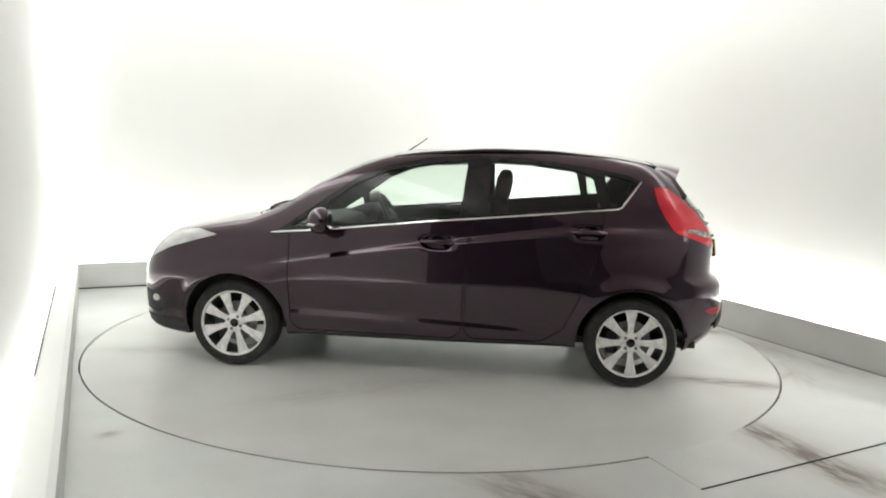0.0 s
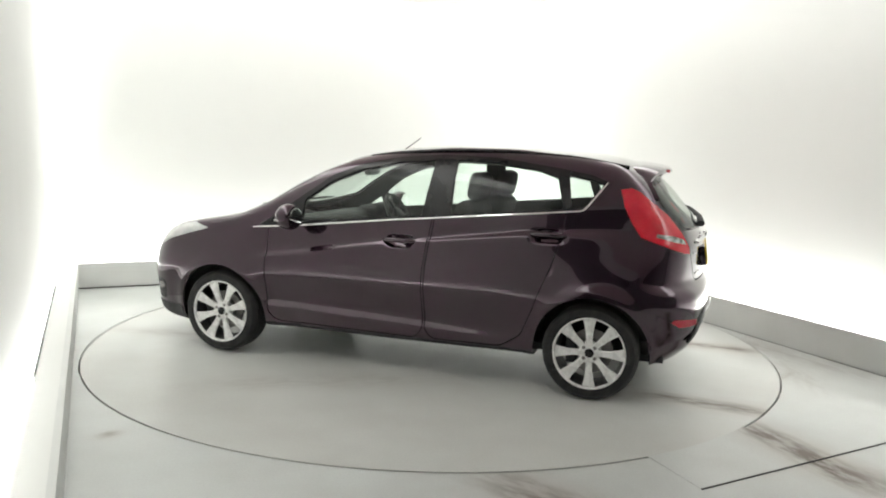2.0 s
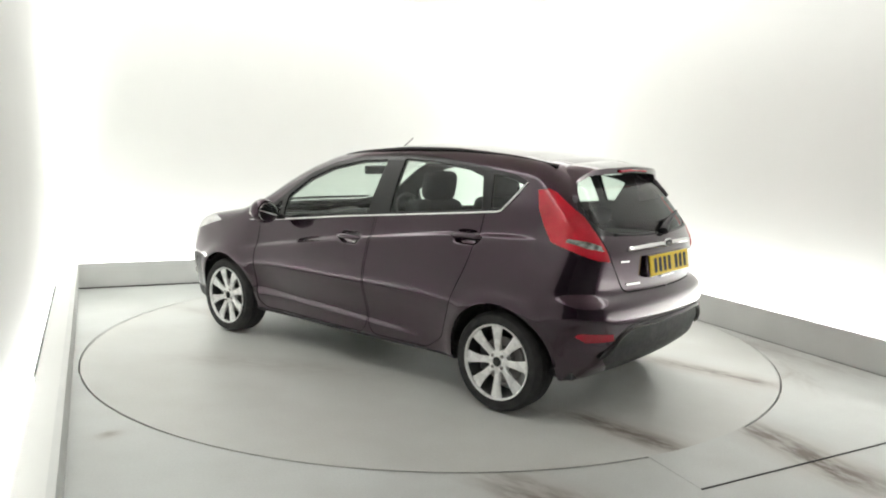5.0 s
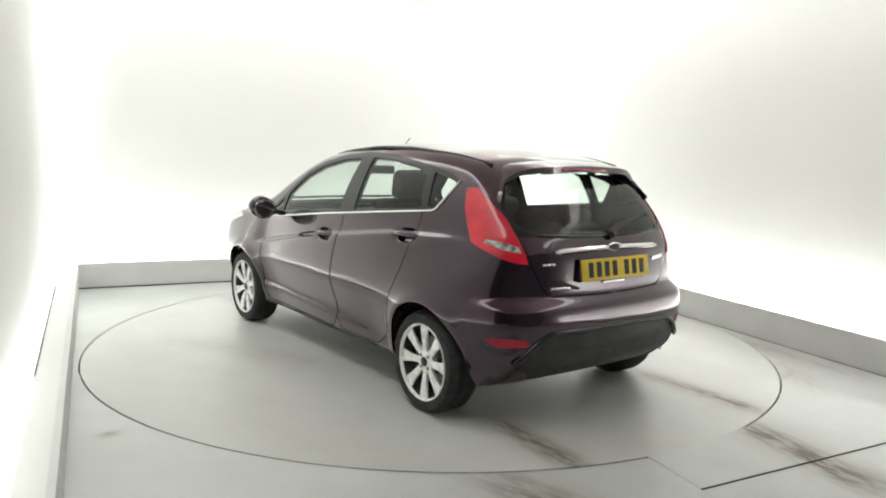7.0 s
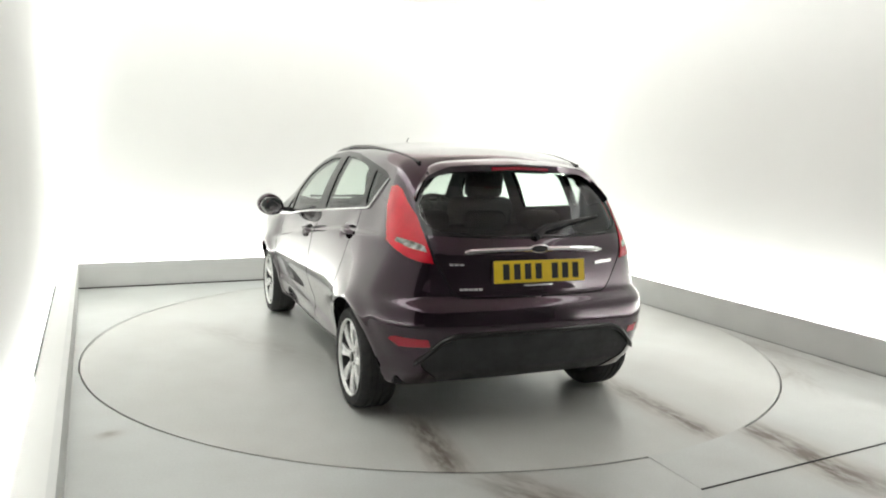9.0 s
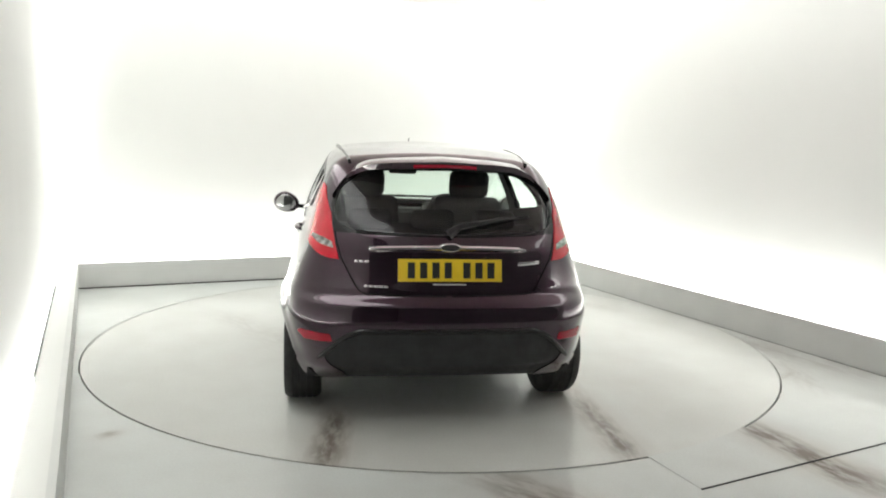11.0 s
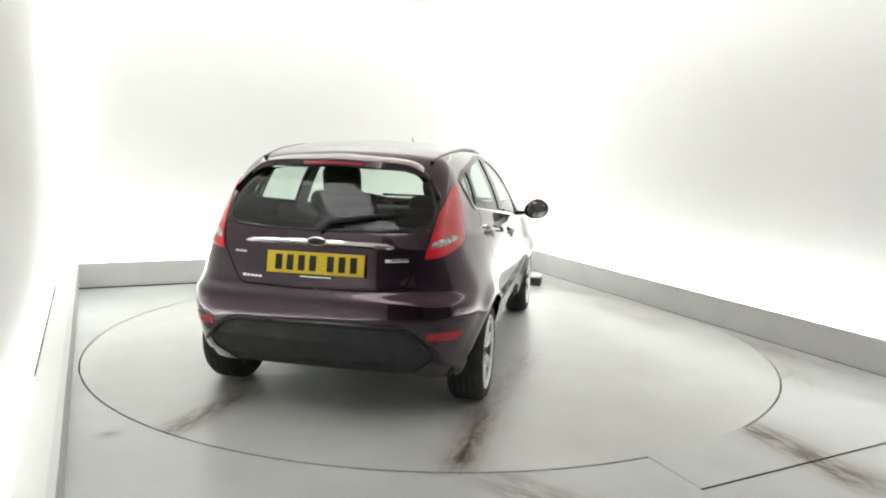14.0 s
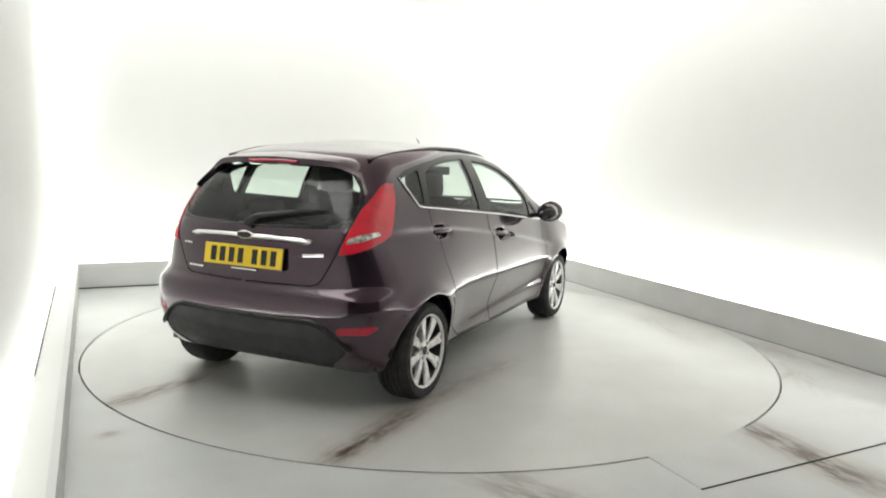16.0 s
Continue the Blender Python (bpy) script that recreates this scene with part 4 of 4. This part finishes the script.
bm.faces.new(grid[0])
bm.faces.new(grid[-1][::-1])
bmesh.ops.recalc_face_normals(bm, faces=bm.faces)
spoiler = part("spoiler", bm, PAINT, tailgate, "dark aubergine roof spoiler")
pts = [(-1.590 + 0.14 * (abs(y) / 0.578) ** 3 - 0.002, y, float(EDGE_Z(y)) - 0.022) for y in [-0.165 + 0.33 * i / 12 for i in range(13)]]
part("high_brake_lamp", tube(bmesh.new(), pts, 0.009, 10), DARK_RED, spoiler, "long dark red high brake lamp")

# tailgate fittings
pts = [(tail_x(y, 0.930, 0.010), y, 0.930 - 0.012 * (y / 0.4) ** 2) for y in [-0.398 + 0.796 * i / 32 for i in range(33)]]
bm = bmesh.new()
rows = []
for i, p in enumerate(pts):
    h = 0.0135 if 0 < i < 32 else 0.006
    rows.append([bm.verts.new((p[0] + dx, p[1], p[2] + dz)) for dx, dz in ((0.02, h), (0.0, h), (-0.010, h * 0.4), (-0.012, -h * 0.3), (-0.004, -h), (0.02, -h))])
for a, b in zip(rows, rows[1:]):
    for j in range(6):
        bm.faces.new((a[j], b[j], b[(j + 1) % 6], a[(j + 1) % 6]))
bm.faces.new(rows[0])
bm.faces.new(rows[-1])
bmesh.ops.recalc_face_normals(bm, faces=bm.faces)
bar = part("chrome_bar", bm, CHROME, tailgate, "chrome bar above the number plate")
part("badge_rim", ellipsoid((tail_x(0, 0.934, 0.016), 0, 0.934), (0.010, 0.056, 0.0235), 28), CHROME, bar)
part("badge", ellipsoid((tail_x(0, 0.934, 0.021), 0, 0.934), (0.008, 0.048, 0.0175), 28), INK, bar, "plain dark oval badge")
TILT = math.degrees(math.atan2(0.018, 0.110))
PM = pose(-1.845, 0, 0.823, 0, TILT, 0)
plate = part("number_plate", a_box(-0.004, 0.004, -0.26, 0.26, -0.0555, 0.0555, bevel=0.003, m=PM), YELLOW, tailgate, "yellow number plate with dark bars")
part("plate_mount", a_box(0.0045, 0.040, -0.263, 0.263, -0.058, 0.058, bevel=0.004, m=PM), PAINT, tailgate)
y = 0.2195
for k in range(7):
    part("plate_bar", a_box(-0.0055, -0.003, y - 0.043, y - 0.007, -0.0395, 0.0395, m=PM), INK, plate)
    y -= 0.061 + (0.033 if k == 3 else 0)
part("release_grip", a_box(-0.010, 0.02, -0.085, 0.085, -0.006, 0.006, bevel=0.004, m=pose(tail_x(0, 0.752), 0, 0.752)), CHROME, tailgate, "bright tailgate release grip")
for y0, y1, z, h, cells in ((0.470, 0.396, 0.858, 0.011, 3), (0.420, 0.300, 0.735, 0.012, 5), (-0.352, -0.492, 0.852, 0.018, 1)):
    step = (y1 - y0) / cells
    for c in range(cells):
        a, b = y0 + step * c, y0 + step * (c + 0.86)
        m = (a + b) / 2
        turn = math.degrees(math.atan(0.48 * m))
        bm = a_box(-0.003, 0.004, -abs(b - a) / 2, abs(b - a) / 2, -h / 2, h / 2, bevel=0.0015, m=pose(tail_x(m, z, 0.003), m, z, -4 if cells == 1 else 0, 0, -turn))
        part("badge_bar", bm, CHROME, tailgate, "small bright lettering bar")
wip = [(tail_x(0.0, 0.995, 0.018), 0.005, 0.995), (tail_x(-0.05, 1.03, 0.03), -0.05, 1.035), (tail_x(-0.25, 1.07, 0.026), -0.25, 1.066), (tail_x(-0.36, 1.08, 0.022), -0.36, 1.078)]
wiper = part("rear_wiper", tube(bmesh.new(), wip, [0.026, 0.017, 0.010, 0.006], 10), PLASTIC, tailgate, "black rear wiper parked on the glass")
part("wiper_blade", tube(bmesh.new(), [(tail_x(y, 1.045 + 0.09 * -y, 0.012), y, 1.040 + 0.10 * -y) for y in [-0.06 - 0.37 * i / 10 for i in range(11)]], 0.007, 8), SEAL, wiper)
part("lower_trim", tube(bmesh.new(), [(tail_x(y, 0.992, 0.003), y, 0.984 + 0.016 * (y / 0.46) ** 2) for y in [-0.46 + 0.92 * i / 20 for i in range(21)]], 0.006, 8), BLACK_TRIM, tailgate)
LIP = curve((0.0, 0.520), (0.44, 0.518), (0.52, 0.485), (0.64, 0.37), (0.70, 0.31), soft=0.015)
pts = [(tail_x(y, float(LIP(abs(y))), 0.002), y, float(LIP(abs(y)))) for y in [-0.645 + 1.29 * i / 60 for i in range(61)]]
part("valance_edge", tube(bmesh.new(), pts, [0.006] + [0.014] * 59 + [0.006], 10), BLACK_TRIM, rear_bumper, "black plastic bumper lip")

# roof aerial and front wipers
part("aerial", tube(bmesh.new(), [(0.262, 0, 1.388), (0.245, 0, 1.405), (0.125, 0, 1.490)], [0.014, 0.0045, 0.003], 8), BLACK_TRIM, car, "thin black roof aerial")
part("cowl", tube(bmesh.new(), [(1.215 - 0.36 * yy * yy, yy, roof_z(1.215 - 0.36 * yy * yy, yy) - 0.010) for yy in [-0.6 + 1.2 * i / 20 for i in range(21)]], 0.022, 8), PLASTIC, car, "black scuttle panel below the windscreen")
for y0, y1 in ((0.50, -0.06), (-0.02, -0.52)):
    pts = [(1.17 - 0.30 * y * y, y, roof_z(1.17 - 0.30 * y * y, y) + 0.022) for y in [y0 + (y1 - y0) * i / 8 for i in range(9)]]
    part("front_wiper", tube(bmesh.new(), pts, [0.012] + [0.009] * 7 + [0.005], 8), SEAL, car, "black windscreen wiper")


# ---------------------------------------------------------------- the car: cabin
def cushion(c, size, m=None, bevel=0.05):
    x, y, z = (s / 2 for s in size)
    return a_box(-x, x, -y, y, -z, z, bevel=bevel, m=Matrix.Translation(c) @ (m or Matrix()))


def front_seat(y):
    base = part("front_seat", cushion((-0.02, y, 0.50), (0.50, 0.48, 0.16)), CLOTH, car, "charcoal cloth front seat")
    part("backrest", cushion((-0.335, y, 0.80), (0.14, 0.47, 0.60), pose(0, 0, 0, 0, -14, 0), 0.055), CLOTH, base)
    for sd in (-1, 1):
        part("bolster", cushion((-0.29, y + sd * 0.205, 0.76), (0.13, 0.08, 0.46), pose(0, 0, 0, 0, -14, 0), 0.035), CLOTH, base)
        part("headrest_post", tube(bmesh.new(), [(-0.405, y + sd * 0.06, 1.06), (-0.425, y + sd * 0.06, 1.16)], 0.007, 8), STEEL, base)
    part("headrest", cushion((-0.43, y, 1.185), (0.105, 0.27, 0.185), pose(0, 0, 0, 0, -10, 0), 0.045), CLOTH, base)
    part("seat_base", cushion((-0.02, y, 0.36), (0.42, 0.40, 0.16), None, 0.02), PLASTIC, base)


front_seat(0.355)
front_seat(-0.355)
bench = part("rear_bench", cushion((-0.80, 0, 0.50), (0.50, 1.22, 0.18)), CLOTH, car, "charcoal cloth rear bench")
part("backrest", cushion((-1.10, 0, 0.74), (0.13, 1.24, 0.50), pose(0, 0, 0, 0, -16, 0)), CLOTH, bench)
for y in (0.36, 0.0, -0.36):
    part("headrest", cushion((-1.19, y, 1.015), (0.10, 0.25, 0.11), pose(0, 0, 0, 0, -12, 0), 0.04), CLOTH, bench)
part("cabin_floor", a_box(-1.65, 1.05, -0.70, 0.70, 0.24, 0.28), LINING, car, "dark cabin floor")
part("parcel_shelf", a_box(-1.62, -1.21, -0.55, 0.55, 0.905, 0.93, bevel=0.008), LINING, car, "dark parcel shelf")
dash = part("dashboard", cushion((0.83, 0, 0.79), (0.50, 1.30, 0.26), pose(0, 0, 0, 0, 6, 0), 0.07), LINING, car, "dark plastic dashboard")
part("instrument_hood", cushion((0.62, -0.36, 0.93), (0.20, 0.36, 0.10), pose(0, 0, 0, 0, 12, 0), 0.045), LINING, dash)
part("centre_stack", cushion((0.60, 0, 0.72), (0.16, 0.26, 0.36), pose(0, 0, 0, 0, 20, 0), 0.03), LINING, dash)
SW = pose(0.43, -0.36, 0.89, 0, 0, 0) @ pose(0, 0, 0, 0, -62, 0)
bm = bmesh.new()
ring = [SW @ Vector((0.178 * math.cos(2 * math.pi * i / 40), 0.178 * math.sin(2 * math.pi * i / 40), 0)) for i in range(41)]
tube(bm, ring, 0.015, 10)
steering = part("steering_wheel", bm, PLASTIC, car, "black three-spoke steering wheel")
part("airbag_boss", ellipsoid((0, 0, 0), (0.075, 0.075, 0.03), 24, SW), PLASTIC, steering)
for a in (0, 180, 250, 290):
    p1 = SW @ Vector((0.172 * math.cos(radians(a + 90)), 0.172 * math.sin(radians(a + 90)), 0))
    part("wheel_spoke", tube(bmesh.new(), [SW @ Vector((0, 0, 0)), p1], 0.014, 8, 0.6), PLASTIC, steering)
part("rear_view_mirror", cushion((0.50, 0, 1.245), (0.035, 0.22, 0.065), None, 0.016), PLASTIC, car, "black interior mirror")


# ---------------------------------------------------------------- what moves
def motions():
    rows_table, rows_car = [], []
    for k in range(33):
        t = k * 0.5
        turn = pose(0, 0, 0, 0, 0, START + SPEED * t)
        rows_table.append((t, turn))
        rows_car.append((t, turn @ pose(CAR_X, CAR_Y, 0)))
    walk(turntable, rows_table)
    walk(car, rows_car)


motions()
